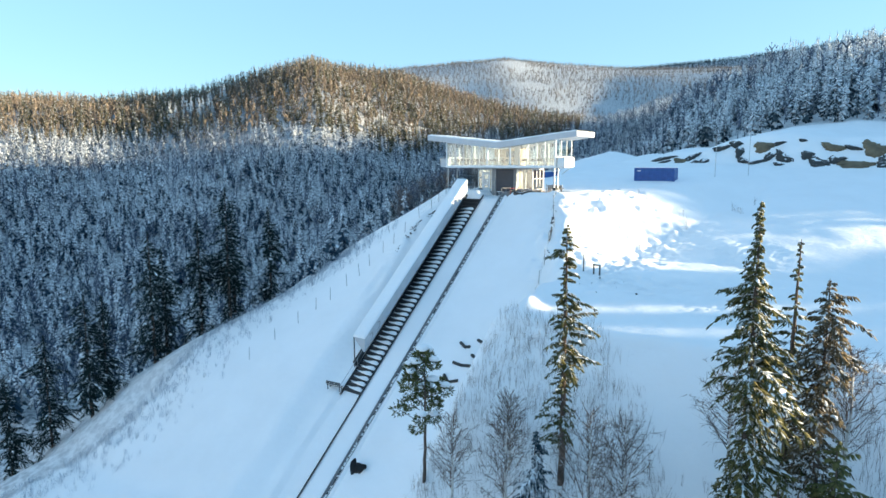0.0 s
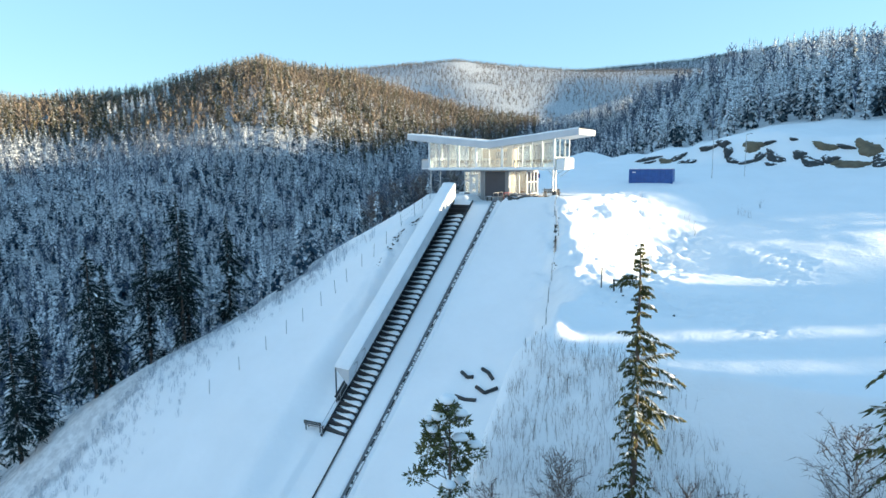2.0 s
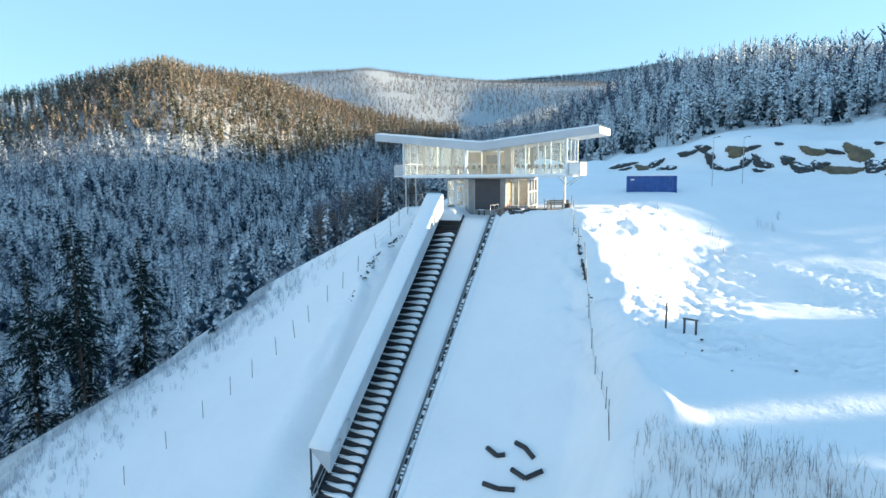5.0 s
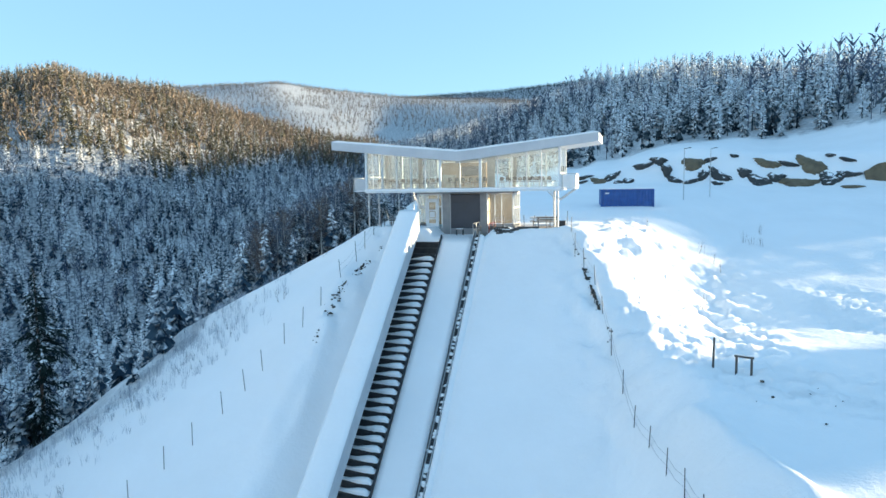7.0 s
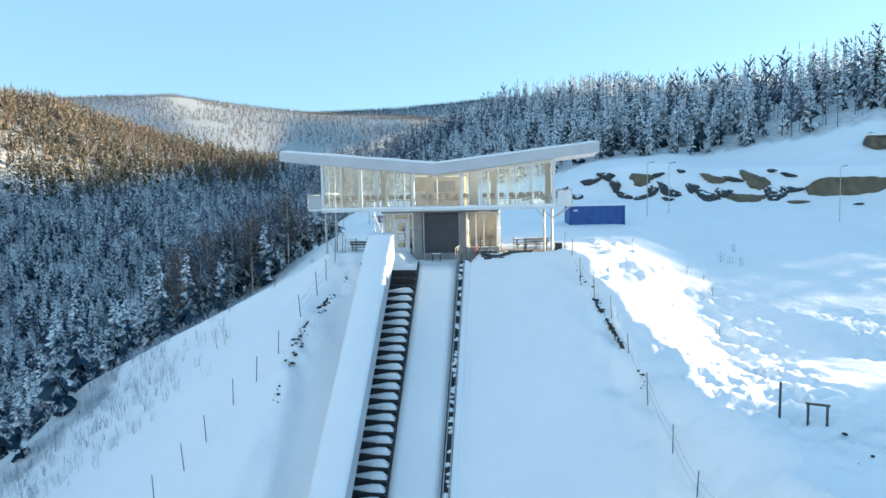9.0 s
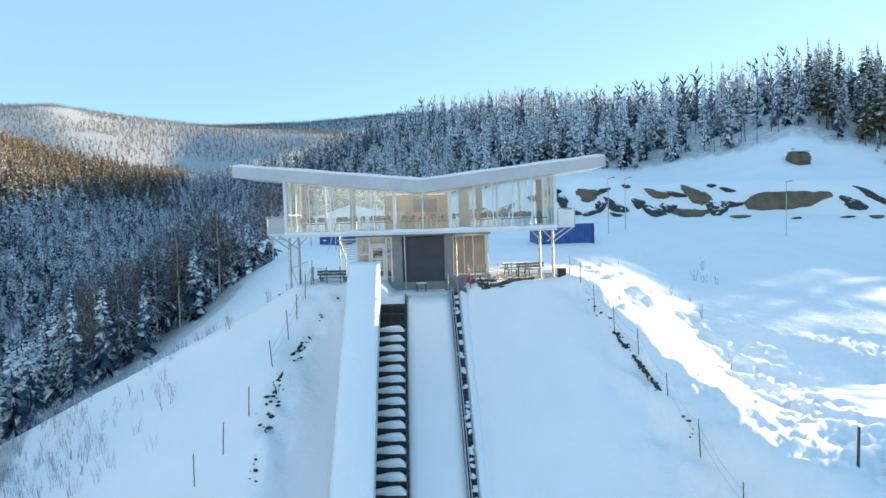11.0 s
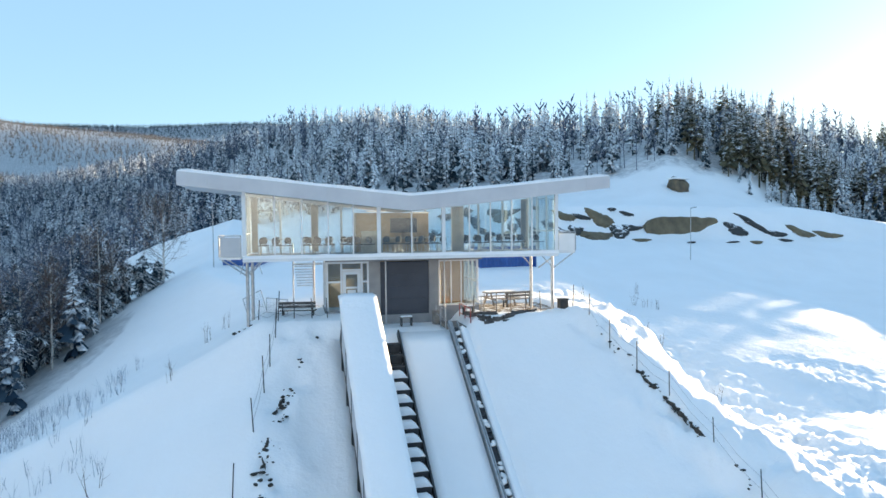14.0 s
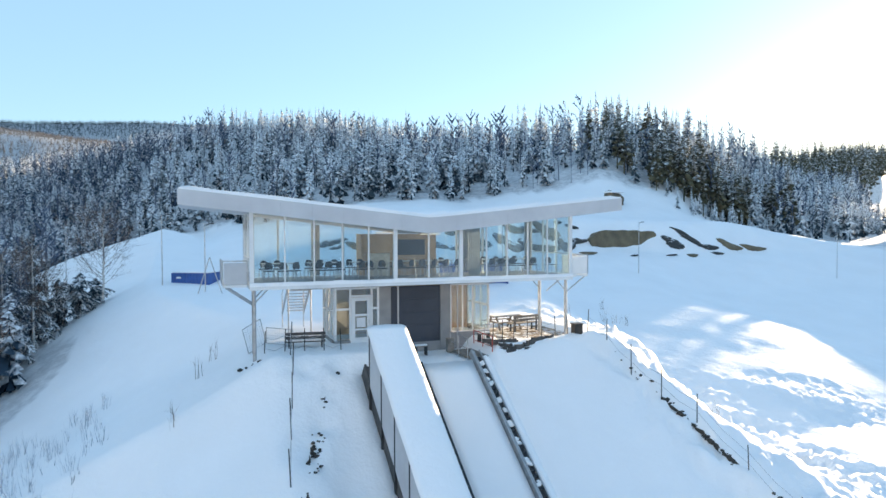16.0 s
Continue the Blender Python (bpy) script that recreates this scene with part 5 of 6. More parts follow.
# ---- thickets and dry stems, joined ----
def thicket(name, spots, tall, material, label, stems=7, thick=0.014):
    h = np.random.default_rng(len(spots))
    v, f = [], []
    for x, y in spots:
        z = float(height(x, y))
        for _ in range(stems):
            l = tall * h.uniform(0.5, 1.1)
            p = np.array((x + h.normal() * 0.12, y + h.normal() * 0.12, z - 0.1))
            q = p + (h.normal() * 0.16 * l, h.normal() * 0.16 * l, l)
            s = h.normal(size=3) * (1, 1, 0)
            s = s / np.linalg.norm(s) * thick
            j = len(v)
            v.extend((p + s, p - s, q))
            f.append((j, j + 1, j + 2))
            m = p + (q - p) * 0.5
            for _ in range(2):
                e = m + h.normal(size=3) * 0.16 * l + (0, 0, 0.25 * l)
                j = len(v)
                v.extend((m + s * 0.7, m - s * 0.7, e))
                f.append((j, j + 1, j + 2))
    tagged(new(name, mesh_of(name, np.array(v, np.float32), np.array(f, np.int32), material)), label, "shrubs", kind="stuff")


h = np.random.default_rng(31)
spots = np.stack([h.uniform(17, 46, 3600), h.uniform(-37, -25.5, 3600)], -1)
spots = spots[(wave(spots[:, 0], spots[:, 1], 6, 2) > -0.05 + 0.5 * h.random(len(spots)) - 0.3)]
thicket("shrub_thicket", spots, 1.15, TWIG, "thicket of thin leafless shrubs standing in snow", 3, 0.008)
spots = np.stack([h.uniform(-24, -8, 170), h.uniform(-30, 2, 170)], -1)
spots = spots[spots[:, 0] < -15 + 0.4 * (spots[:, 1] + 5)]
thicket("dry_grass", spots, 0.7, TWIG_FROST_SHADE, "dry stalks poking through the snow", 4)
spots = np.stack([h.uniform(-48, -10, 9000), h.uniform(-48, 8, 9000)], -1)
spots = spots[wooded(spots[:, 0] - 10.0 * h.random(9000) ** 1.6, spots[:, 1]) & ~wooded(spots[:, 0] + 1.5, spots[:, 1])]
thicket("frosted_scrub", spots, 1.0, HOAR, "low frosted scrub along the edge of the wood", 7, 0.010)
spots = np.array(((18.8, 10.3), (19.4, 9.2), (18.0, 11.4), (22.9, 17.0), (23.4, 16.2), (22.2, 17.6), (24.0, 20.3), (17.2, 0.6), (13.5, 9.5), (-9.5, 3.0), (-10.5, -1.5), (-12.5, -5.0), (-8.9, 5.5)))
thicket("dry_stalks", spots, 1.3, TWIG, "tall dry stalks on the open snow", 5)


# ---- rocks ----
BROWN_ROCK = surface("brown_gneiss", (0.10, 0.082, 0.055), (0.20, 0.16, 0.10), 0.85, scale=0.9, grain=4.0, relief=0.7, depth=0.15)
ROCK_SNOW = tree_mat("snow_on_dark_rock", (0.030, 0.036, 0.044), (0.085, 0.085, 0.080), 0.43, 0.50, 1.6)


def rock_shape(name, size, seed, material, parent=None, at=(0, 0, 0), turn=0.0, sub=3, lumpy=0.5):
    bm = bmesh.new()
    bmesh.ops.create_icosphere(bm, subdivisions=sub, radius=1.0)
    h = np.random.default_rng(seed)
    cuts = [(Vector(h.normal(size=3)).normalized(), h.uniform(0.55, 0.85)) for _ in range(9)]
    for b in bm.verts:
        p = b.co.copy()
        for n, d in cuts:
            over = p.dot(n) - d
            if over > 0:
                p -= n * over * 0.92
        p *= 1 + lumpy * 0.3 * noise.noise(p * 2.3 + Vector((seed, 0, 0))) + lumpy * 0.14 * noise.noise(p * 6 + Vector((0, seed, 0)))
        b.co = Vector((p.x * size[0], p.y * size[1], p.z * size[2]))
    ob = part(name, bm, material, parent)
    ob.matrix_basis = pose(*at, 0, 0, turn)
    return ob


def ledge(x, y, half, rise, tilt, material, label, seed):
    """A bedrock slab lying in the snowy slope: ragged outline, blunt lower face, snow drawn over its top."""
    k = np.random.default_rng(seed)
    rings, spokes = 9, 44
    corner = k.uniform(2.2, 3.4)
    lean, slant = math.tan(radians(tilt)), k.uniform(-0.35, 0.35)
    rag = [1 + 0.16 * math.sin(3 * a + k.random()) for a in np.arange(spokes) * math.tau / spokes] + k.normal(size=spokes) * 0.07
    z0 = float(height(x, y))
    grid = []
    for r in range(rings):
        q = (r + 0.6) / (rings - 0.4)
        for i in range(spokes):
            a = i * math.tau / spokes
            c, n = math.cos(a), math.sin(a)
            e = q * rag[i] * (abs(c) ** corner + abs(n) ** corner) ** (-1 / corner)
            up = e * n * rise * (1 - 0.25 * c)
            px = x + e * c * half + slant * up
            up = up + lean * e * c * half
            py = y + up * 1.25
            proud = 0.42 * (1 - q ** 2.2) + 0.10 - 0.5 * max(0.0, q - 0.75) * 2.2
            proud = proud + 0.10 * noise.noise(Vector((px * 1.1, up * 2.4, seed))) - 0.18 * max(0.0, n) * q
            grid.append((px, py - 0.75 * proud, float(height(px, py)) + 0.45 * proud))
    faces = [(r * spokes + i, r * spokes + (i + 1) % spokes, (r + 1) * spokes + (i + 1) % spokes, (r + 1) * spokes + i) for r in range(rings - 1) for i in range(spokes)]
    me = bpy.data.meshes.new("rock_outcrop")
    me.from_pydata(grid, [], faces + [tuple(range(spokes))[::-1]])
    me.materials.append(material)
    tagged(new("rock_outcrop", me), label, "rock", "rock band behind the field")


DARK_LEDGES = ((4.6, 44.6, 2.1, 0.50, 10), (9.3, 44.8, 1.1, 0.65, 25), (5.2, 43.6, 1.0, 0.38, 20), (10.2, 43.5, 0.8, 0.54, 0), (11.5, 43.7, 0.8, 0.54, 0), (13.4, 46.0, 1.4, 0.40, 5), (15.4, 46.6, 1.1, 0.70, -15), (16.4, 44.9, 0.7, 0.84, 0), (17.4, 43.2, 1.1, 0.67, -20), (19.5, 42.8, 1.6, 0.44, 15), (20.9, 43.7, 0.8, 0.67, 15), (21.9, 45.7, 0.9, 0.23, 10), (23.0, 43.7, 1.5, 0.66, -15), (22.5, 42.4, 0.9, 0.44, 0), (25.9, 44.5, 0.95, 0.59, 10), (31.4, 46.5, 1.2, 0.24, -8))
DARK_LEDGES_EAST = ((27.6, 43.5, 1.6, 1.0, 0), (29.7, 44.5, 1.1, 0.58, 10), (35.8, 44.5, 1.4, 1.0, 0), (38.1, 45.3, 1.6, 0.35, 0), (36.5, 47.9, 0.6, 0.22, 0), (38.3, 47.2, 1.0, 0.22, -10), (24.9, 46.5, 0.6, 0.23, 0), (52.2, 43.2, 1.3, 0.65, -22), (55.2, 43.3, 1.8, 0.45, -32), (57.8, 42.3, 1.8, 0.30, 0), (58.2, 41.3, 1.3, 0.22, 0), (43.7, 40.9, 0.65, 0.2, 0), (50.1, 41.2, 1.0, 0.16, 0))
BROWN_LEDGES = ((7.6, 43.9, 1.2, 0.75, 0), (19.8, 45.3, 1.4, 0.68, 0), (28.9, 46.3, 1.65, 0.46, 0), (34.1, 46.5, 1.8, 0.95, -12), (32.1, 43.6, 2.5, 0.95, 6), (37.5, 42.2, 1.4, 0.61, 0), (62.4, 43.0, 2.2, 0.5, -5), (53.4, 41.0, 1.15, 0.42, 0), (66.8, 43.0, 2.4, 0.4, -4))
for i, row in enumerate(DARK_LEDGES + DARK_LEDGES_EAST):
    ledge(*row, ROCK_SNOW, "dark broken bedrock with snow caught on it", 400 + i)
for i, row in enumerate(BROWN_LEDGES):
    ledge(*row, BROWN_ROCK, "smooth brown bedrock slab showing through snow", 450 + i)
# the broad brown slab in the middle of the band
bm = bmesh.new()
rows = []
for i in range(41):
    u = i / 40
    x = 39.6 + 12.2 * u
    top = float(height(x, 44.6)) * 0.0 + 5.2 + 0.25 * math.sin(3.0 * u + 0.4) - 1.9 * float(sstep(0.86, 1.0, u)) - 0.9 * float(sstep(0.12, 0.0, u)) + 0.10 * float(wave(x, 0.0, 0.8, 3))
    foot = 2.2 + 0.5 * float(sstep(0.4, 1.0, u)) + 0.15 * float(wave(x, 5.0, 1.2, 6))
    rows.append([bm.verts.new((x, 43.9 + 0.9 * q + 0.12 * float(wave(x, 3.0 * q, 0.9, 2)), foot - 0.4 + (top - foot + 0.4) * q)) for q in (0.0, 0.2, 0.4, 0.6, 0.8, 0.94, 1.0)] + [bm.verts.new((x, 46.5, top - 0.3)), bm.verts.new((x, 46.5, foot - 0.4))])
for a, b in zip(rows[:-1], rows[1:]):
    for i in range(8):
        bm.faces.new((a[i], b[i], b[i + 1], a[i + 1]))
bm.faces.new(rows[0])
bm.faces.new(rows[-1][::-1])
bmesh.ops.recalc_face_normals(bm, faces=bm.faces[:])
tagged(part("rock_slab", bm, BROWN_ROCK), "broad smooth brown rock face under a snow edge", "rock", "rock band behind the field")
EARTH = surface("frozen_dark_earth", (0.022, 0.022, 0.022), (0.075, 0.066, 0.055), 0.9, scale=3, grain=12, relief=0.6, depth=0.05)
k = np.random.default_rng(9)
LINES = (((9.4, -3.8), (10.9, -7.4), 34, 0.10), ((10.9, -7.4), (11.6, -9.4), 8, 0.1), ((-5.6, -4.2), (-6.3, -6.2), 45, 0.14), ((-6.1, -5.8), (-6.7, -8.2), 45, 0.17), ((-6.5, -8.0), (-6.8, -10.8), 26, 0.10), ((-4.5, -1.9), (-5.0, -2.3), 12, 0.05), ((-5.0, -2.3), (-5.3, -3.2), 12, 0.05), ((8.2, -0.9), (9.2, -3.4), 10, 0.2), ((16.5, -14.6), (23.0, -16.5), 9, 1.0), ((-8.3, 0.1), (-7.2, -0.5), 8, 0.15))
for a, b, count, off in LINES:
    for j in range(count):
        q = k.random()
        x, y = a[0] + (b[0] - a[0]) * q + k.normal() * off, a[1] + (b[1] - a[1]) * q + k.normal() * off
        r = 0.03 + 0.10 * k.random() ** 2
        ob = rock_shape("stone", (r * k.uniform(0.8, 1.9), r, r * 0.7), int(k.integers(1000)), EARTH, at=(x, y, float(height(x, y)) + 0.04), turn=k.uniform(0, 360), sub=1)
        tagged(ob, "small dark stone bared in trampled snow", "rock", "stones along the banks")
for pts in (((9.5, -4.2), (9.9, -5.0), (10.2, -5.6), (10.5, -6.4), (10.9, -7.3), (11.1, -8.0)), ((-5.9, -4.6), (-6.2, -5.3), (-6.3, -6.0), (-6.5, -6.8), (-6.6, -7.4))):
    line = [Vector(p) for p in pts]
    rings = []
    for j in range(len(line) - 1):
        for q in np.linspace(0, 1, 8)[:-1]:
            c = line[j].lerp(line[j + 1], float(q))
            wd = max(0.012, 0.03 + 0.05 * k.normal())
            cx = c.x + 0.05 * k.normal()
            rings.append([(cx + o, c.y, float(height(cx + o, c.y)) + z) for o, z in ((-wd, -0.05), (-wd * 0.5, 0.09), (wd * 0.5, 0.08), (wd, -0.05))])
    start = 0
    while start < len(rings) - 3:
        stop = min(len(rings), start + int(k.integers(4, 9)))
        bm = bmesh.new()
        rows = [[bm.verts.new(p) for p in r] for r in rings[start:stop]]
        for a, b in zip(rows[:-1], rows[1:]):
            for m in range(3):
                bm.faces.new((a[m], a[m + 1], b[m + 1], b[m]))
        bmesh.ops.recalc_face_normals(bm, faces=bm.faces[:])
        tagged(part("bare_earth", bm, EARTH), "ragged strip of bare dark earth in the snow", "earth", "bared earth along the banks")
        start = stop + int(k.integers(0, 2))


# ---- fences ----
def post_line(name, pts, tall, label, rope=True):
    fence = tagged(empty(name), label, "fence")
    bm0 = bmesh.new()
    tube(bm0, (0, 0, -0.5), (0, 0, tall), 0.024, 0.020, 7)
    me = bpy.data.meshes.new("post")
    bm0.to_mesh(me)
    bm0.free()
    me.materials.append(DARK_STEEL)
    tops = []
    for i, (x, y) in enumerate(pts):
        z = float(height(x, y))
        shared("post", me, fence, pose(x, y, z, 3 * math.sin(5 * i), 3 * math.cos(7 * i), 0))
        tops.append(Vector((x, y, z + tall * 0.72)))
    if rope:
        for k in (0.0, -0.45):
            bm = bmesh.new()
            for a, b in zip(tops[:-1], tops[1:]):
                m = (a + b) / 2 + Vector((0, 0, -0.14))
                off = Vector((0, 0, k))
                tube(bm, a + off, m + off, 0.009, n=4)
                tube(bm, m + off, b + off, 0.009, n=4)
            part("wire", bm, STEEL, fence)
    return fence


post_line("post_fence", ((8.1, -0.6), (8.5, -1.6), (8.9, -2.9), (9.6, -4.1), (10.4, -5.4), (11.0, -7.6), (11.6, -9.6), (12.3, -11.9), (12.9, -13.7), (13.6, -15.3), (14.3, -17.6), (14.9, -20.0), (15.4, -22.6)), 1.25, "thin dark fence posts down the bank with slack wire")
post_line("post_fence", ((-6.1, -0.6), (-6.2, -1.9), (-6.4, -3.1), (-6.6, -4.2), (-6.9, -6.2)), 1.35, "thin dark fence posts and wire by the stairway's head")
post_line("post_fence", ((-7.5, -8.1), (-8.3, -9.2), (-9.25, -10.0), (-10.0, -11.5), (-10.6, -12.6), (-11.45, -13.8), (-12.4, -15.5), (-13.5, -16.7), (-14.6, -18.4), (-16.0, -20.6), (-17.5, -23.0)), 1.35, "row of thin dark fence posts beside the stairway", False)
post_line("post_fence", ((2.9, -0.75), (3.5, -0.55), (4.2, -0.35), (5.0, -0.2), (5.8, -0.15), (6.6, -0.1), (7.3, -0.1)), 0.95, "low terrace rail of thin posts and wire")
post_line("post_fence", ((-7.0, 0.6), (-6.2, 0.3), (-5.4, 0.2), (-4.6, 0.1), (-3.9, 0.0)), 0.95, "low net fence at the terrace's edge")


def mast(at, tall, label):
    x, y = at
    m = tagged(empty("lamp_mast", (x, y, float(height(x, y)))), label, "mast")
    bm = bmesh.new()
    tube(bm, (0, 0, -0.6), (0, 0, tall), 0.045, 0.03, 8)
    part("pole", bm, STEEL, m)
    bm = bmesh.new()
    tube(bm, (0, 0, tall - 0.1), (0.5, 0, tall + 0.05), 0.03, n=6)
    bx(bm, 0.42, 0.68, -0.07, 0.07, tall - 0.01, tall + 0.07, 0.02)
    part("lamp_head", bm, DARK_STEEL, m)


for x, y, t in ((-12.0, 27.8, 5.5), (-22.4, 51.2, 6.5), (-8.9, 24.0, 5.0), (38.5, 33.5, 6.0), (70.2, 32.6, 5.5), (17.5, 27.0, 5.5), (20.6, 32.0, 5.5)):
    mast((x, y), t, "slim grey floodlight mast on the snow")

# ---- containers ----
def container(at, turn, long, label):
    x, y, z = at
    c = tagged(empty("blue_container", at, turn), label, "container")
    bm = bmesh.new()
    n = int(long / 0.28)
    deep, tall = 2.3, 2.2
    for side, yy in ((0, 0.0), (1, deep)):
        prev = None
        for i in range(n * 4 + 1):
            xx = long * i / (n * 4)
            o = 0.035 if (i // 2) % 2 else 0.0
            cur = (bm.verts.new((xx, yy + (o if side == 0 else -o), 0.12)), bm.verts.new((xx, yy + (o if side == 0 else -o), tall - 0.1)))
            if prev:
                bm.faces.new((prev[0], cur[0], cur[1], prev[1]))
            prev = cur
    part("side_wall", bm, BLUE, c)
    for xx in (0.0, long):
        part("end_wall", box(xx - 0.03, xx + 0.03, 0.03, deep - 0.03, 0.1, tall - 0.1), BLUE, c)
    bm = bmesh.new()
    for yy in (-0.01, deep + 0.01):
        for zz in (0.06, tall - 0.06):
            beam(bm, (-0.04, yy, zz), (long + 0.04, yy, zz), 0.10, 0.12)
        for xx in (0, long):
            beam(bm, (xx, yy, 0), (xx, yy, tall), 0.12, 0.12)
    part("frame", bm, BLUE, c)
    part("roof", box(0, long, 0, deep, tall - 0.08, tall - 0.02), BLUE, c)
    bm = bmesh.new()
    bx(bm, -0.02, long + 0.02, -0.03, deep + 0.03, tall + 0.001, tall + 0.12, 0.05)
    part("roof_snow", bm, SNOW_CAP, c, "cap of snow")
    part("sign_plate", box(0.35, 0.75, -0.035, -0.025, tall - 0.45, tall - 0.3), WHITE, c)


container((9.35, 19.2, 0.55), 7.5, 5.0, "blue steel container sunk in the snow")
container((-11.3, 29.1, -0.2), -29.0, 3.1, "small blue container half buried in a drift")


# ---- terrace furniture ----
def picnic_table(at, turn, label):
    t = tagged(empty("picnic_table", at, turn), label, "table")
    for i in range(5):
        part("plank", box(-0.9, 0.9, -0.36 + i * 0.148, -0.225 + i * 0.148, 0.70, 0.74, 0.006), PLANK, t)
    for y in (-0.75, 0.55):
        part("bench_plank", box(-0.9, 0.9, y, y + 0.24, 0.42, 0.46, 0.006), PLANK, t)
    for x in (-0.65, 0.65):
        for s in (-1, 1):
            bm = bmesh.new()
            beam(bm, (x, s * 0.62, 0.0), (x, s * 0.22, 0.71), 0.05, 0.10)
            part("leg", bm, PLANK, t)
        bm = bmesh.new()
        beam(bm, (x + 0.06, -0.72, 0.39), (x + 0.06, 0.76, 0.39), 0.045, 0.09)
        part("crossbar", bm, PLANK, t)
    bm = bmesh.new()
    bx(bm, -0.86, 0.86, -0.33, 0.33, 0.745, 0.80, 0.025)
    part("table_snow", bm, SNOW_CAP, t, "thin snow on the table top")


def bench(at, turn, label, wood, back=True, snow=True):
    b = tagged(empty("bench", at, turn), label, "bench")
    for i in range(3):
        part("seat_plank", box(-0.85, 0.85, -0.2 + 0.15 * i, -0.07 + 0.15 * i, 0.42, 0.46, 0.006), wood, b)
    if back:
        for i in range(2):
            part("back_plank", box(-0.85, 0.85, 0.27, 0.31, 0.58 + 0.16 * i, 0.71 + 0.16 * i, 0.006), wood, b)
    for x in (-0.7, 0.7):
        bm = bmesh.new()
        bx(bm, x - 0.03, x + 0.03, -0.18, -0.11, 0, 0.418)
        bx(bm, x - 0.03, x + 0.03, 0.2, 0.265, 0, 0.86 if back else 0.418)
        part("leg", bm, DARK_STEEL, b)
    if snow:
        bm = bmesh.new()
        bx(bm, -0.8, 0.8, -0.18, 0.2, 0.462, 0.52, 0.025)
        part("seat_snow", bm, SNOW_CAP, b, "snow on the seat")


picnic_table((5.7, 3.6, 0.02), 8, "weathered wooden picnic table on the terrace")
bench((6.3, 2.6, 0.02), -170, "weathered wooden bench beside the picnic table", PLANK, True, False)
bench((-5.2, 1.2, 0.03), 172, "dark wooden bench with snow on its seat", DARK_PLANK)
bz = run_pt(-3.3, -23.6, 0)
bench((float(bz.x) - 0.7, -23.7, float(height(bz.x - 0.7, -23.7)) - 0.05), 188, "snowy bench at the foot of the stairway", DARK_PLANK)


def bin_box(at, label):
    b = tagged(empty("litter_bin", at), label, "bin")
    bm = bmesh.new()
    bx(bm, -0.22, 0.22, -0.2, 0.2, 0.02, 0.55, 0.03)
    part("body", bm, BLACK, b)
    part("lid", box(-0.25, 0.25, -0.23, 0.23, 0.552, 0.59, 0.015), BLACK, b)


bin_box((7.75, -0.2, float(height(7.75, -0.2)) - 0.05), "black plastic litter bin beside the steel post")


def stool(at, turn, label):
    s = tagged(empty("start_stool", at, turn), label, "stool")
    part("seat", box(-0.3, 0.3, -0.14, 0.14, 0.40, 0.44, 0.01), PLANK, s)
    for x in (-0.25, 0.25):
        part("leg", box(x - 0.03, x + 0.03, -0.12, 0.12, 0, 0.398), DARK_STEEL, s)
    bm = bmesh.new()
    bx(bm, -0.28, 0.28, -0.12, 0.12, 0.442, 0.50, 0.025)
    part("seat_snow", bm, SNOW_CAP, s, "snow on the seat")


stool((-0.1, 0.55, -0.42), 4, "small stool with snow in front of the gate")
stool((3.0, 0.4, 0.0), 10, "small stool with snow by the window")

# start platform, steps and rails by the track's head
platform = tagged(empty("start_platform"), "low snowy start platform with rails at the track's head", "platform")
part("deck", box(1.5, 2.6, -1.3, 0.6, -0.40, -0.28, 0.01), PLANK, platform)
for i in range(3):
    part("deck_step", box(1.65, 2.45, -1.62 - 0.3 * i, -1.34 - 0.3 * i, -0.62 - 0.26 * i, -0.52 - 0.26 * i, 0.01), PLANK, platform)
    bm = bmesh.new()
    bx(bm, 1.67, 2.43, -1.61 - 0.3 * i, -1.36 - 0.3 * i, -0.518 - 0.26 * i, -0.43 - 0.26 * i, 0.03)
    part("step_snow", bm, SNOW_CAP, platform)
for x in (1.42, 2.62):
    bm = bmesh.new()
    for y in (-1.3, -0.3, 0.7):
        tube(bm, (x, y, -0.5), (x, y, 0.55), 0.022)
    tube(bm, (x, -1.3, 0.55), (x, 0.7, 0.55), 0.022)
    tube(bm, (x, -1.3, 0.10), (x, 0.7, 0.10), 0.016)
    part("rail", bm, RED if x > 2 else STEEL, platform, "red rail" if x > 2 else "steel rail")
bm = bmesh.new()
bx(bm, 1.25, 1.55, 0.55, 0.85, -0.4, 0.25, 0.02)
part("start_post", bm, PLANK, platform)

# edge stones and planks of the terrace by the mound
bm = bmesh.new()
k = np.random.default_rng(55)
for row, (pts, dens) in enumerate(((((2.6, -1.05), (3.4, -1.45), (4.3, -1.35), (5.2, -1.0), (5.9, -0.6)), 44), (((2.5, -0.55), (3.2, -0.85), (3.9, -1.0)), 16))):
    for j in range(dens):
        q = k.random() * (len(pts) - 1)
        i = int(q)
        a, b = Vector(pts[i]), Vector(pts[i + 1])
        c = a.lerp(b, q - i) + Vector((k.normal() * 0.05, k.normal() * 0.05))
        d = (b - a).normalized() * k.uniform(0.10, 0.26)
        z = float(height(c.x, c.y)) + k.uniform(-0.01, 0.07)
        beam(bm, (c.x - d.x, c.y - d.y, z + k.normal() * 0.03), (c.x + d.x, c.y + d.y, z + k.normal() * 0.03), k.uniform(0.04, 0.11), k.uniform(0.08, 0.20))
tagged(part("terrace_edge", bm, DARK_PLANK), "broken dark stone and timber edge bared in the snow", "terrace edge")

# trodden plank deck under the lodge's end
deck = tagged(empty("terrace_deck"), "weathered terrace planks with trodden snow between", "terrace")
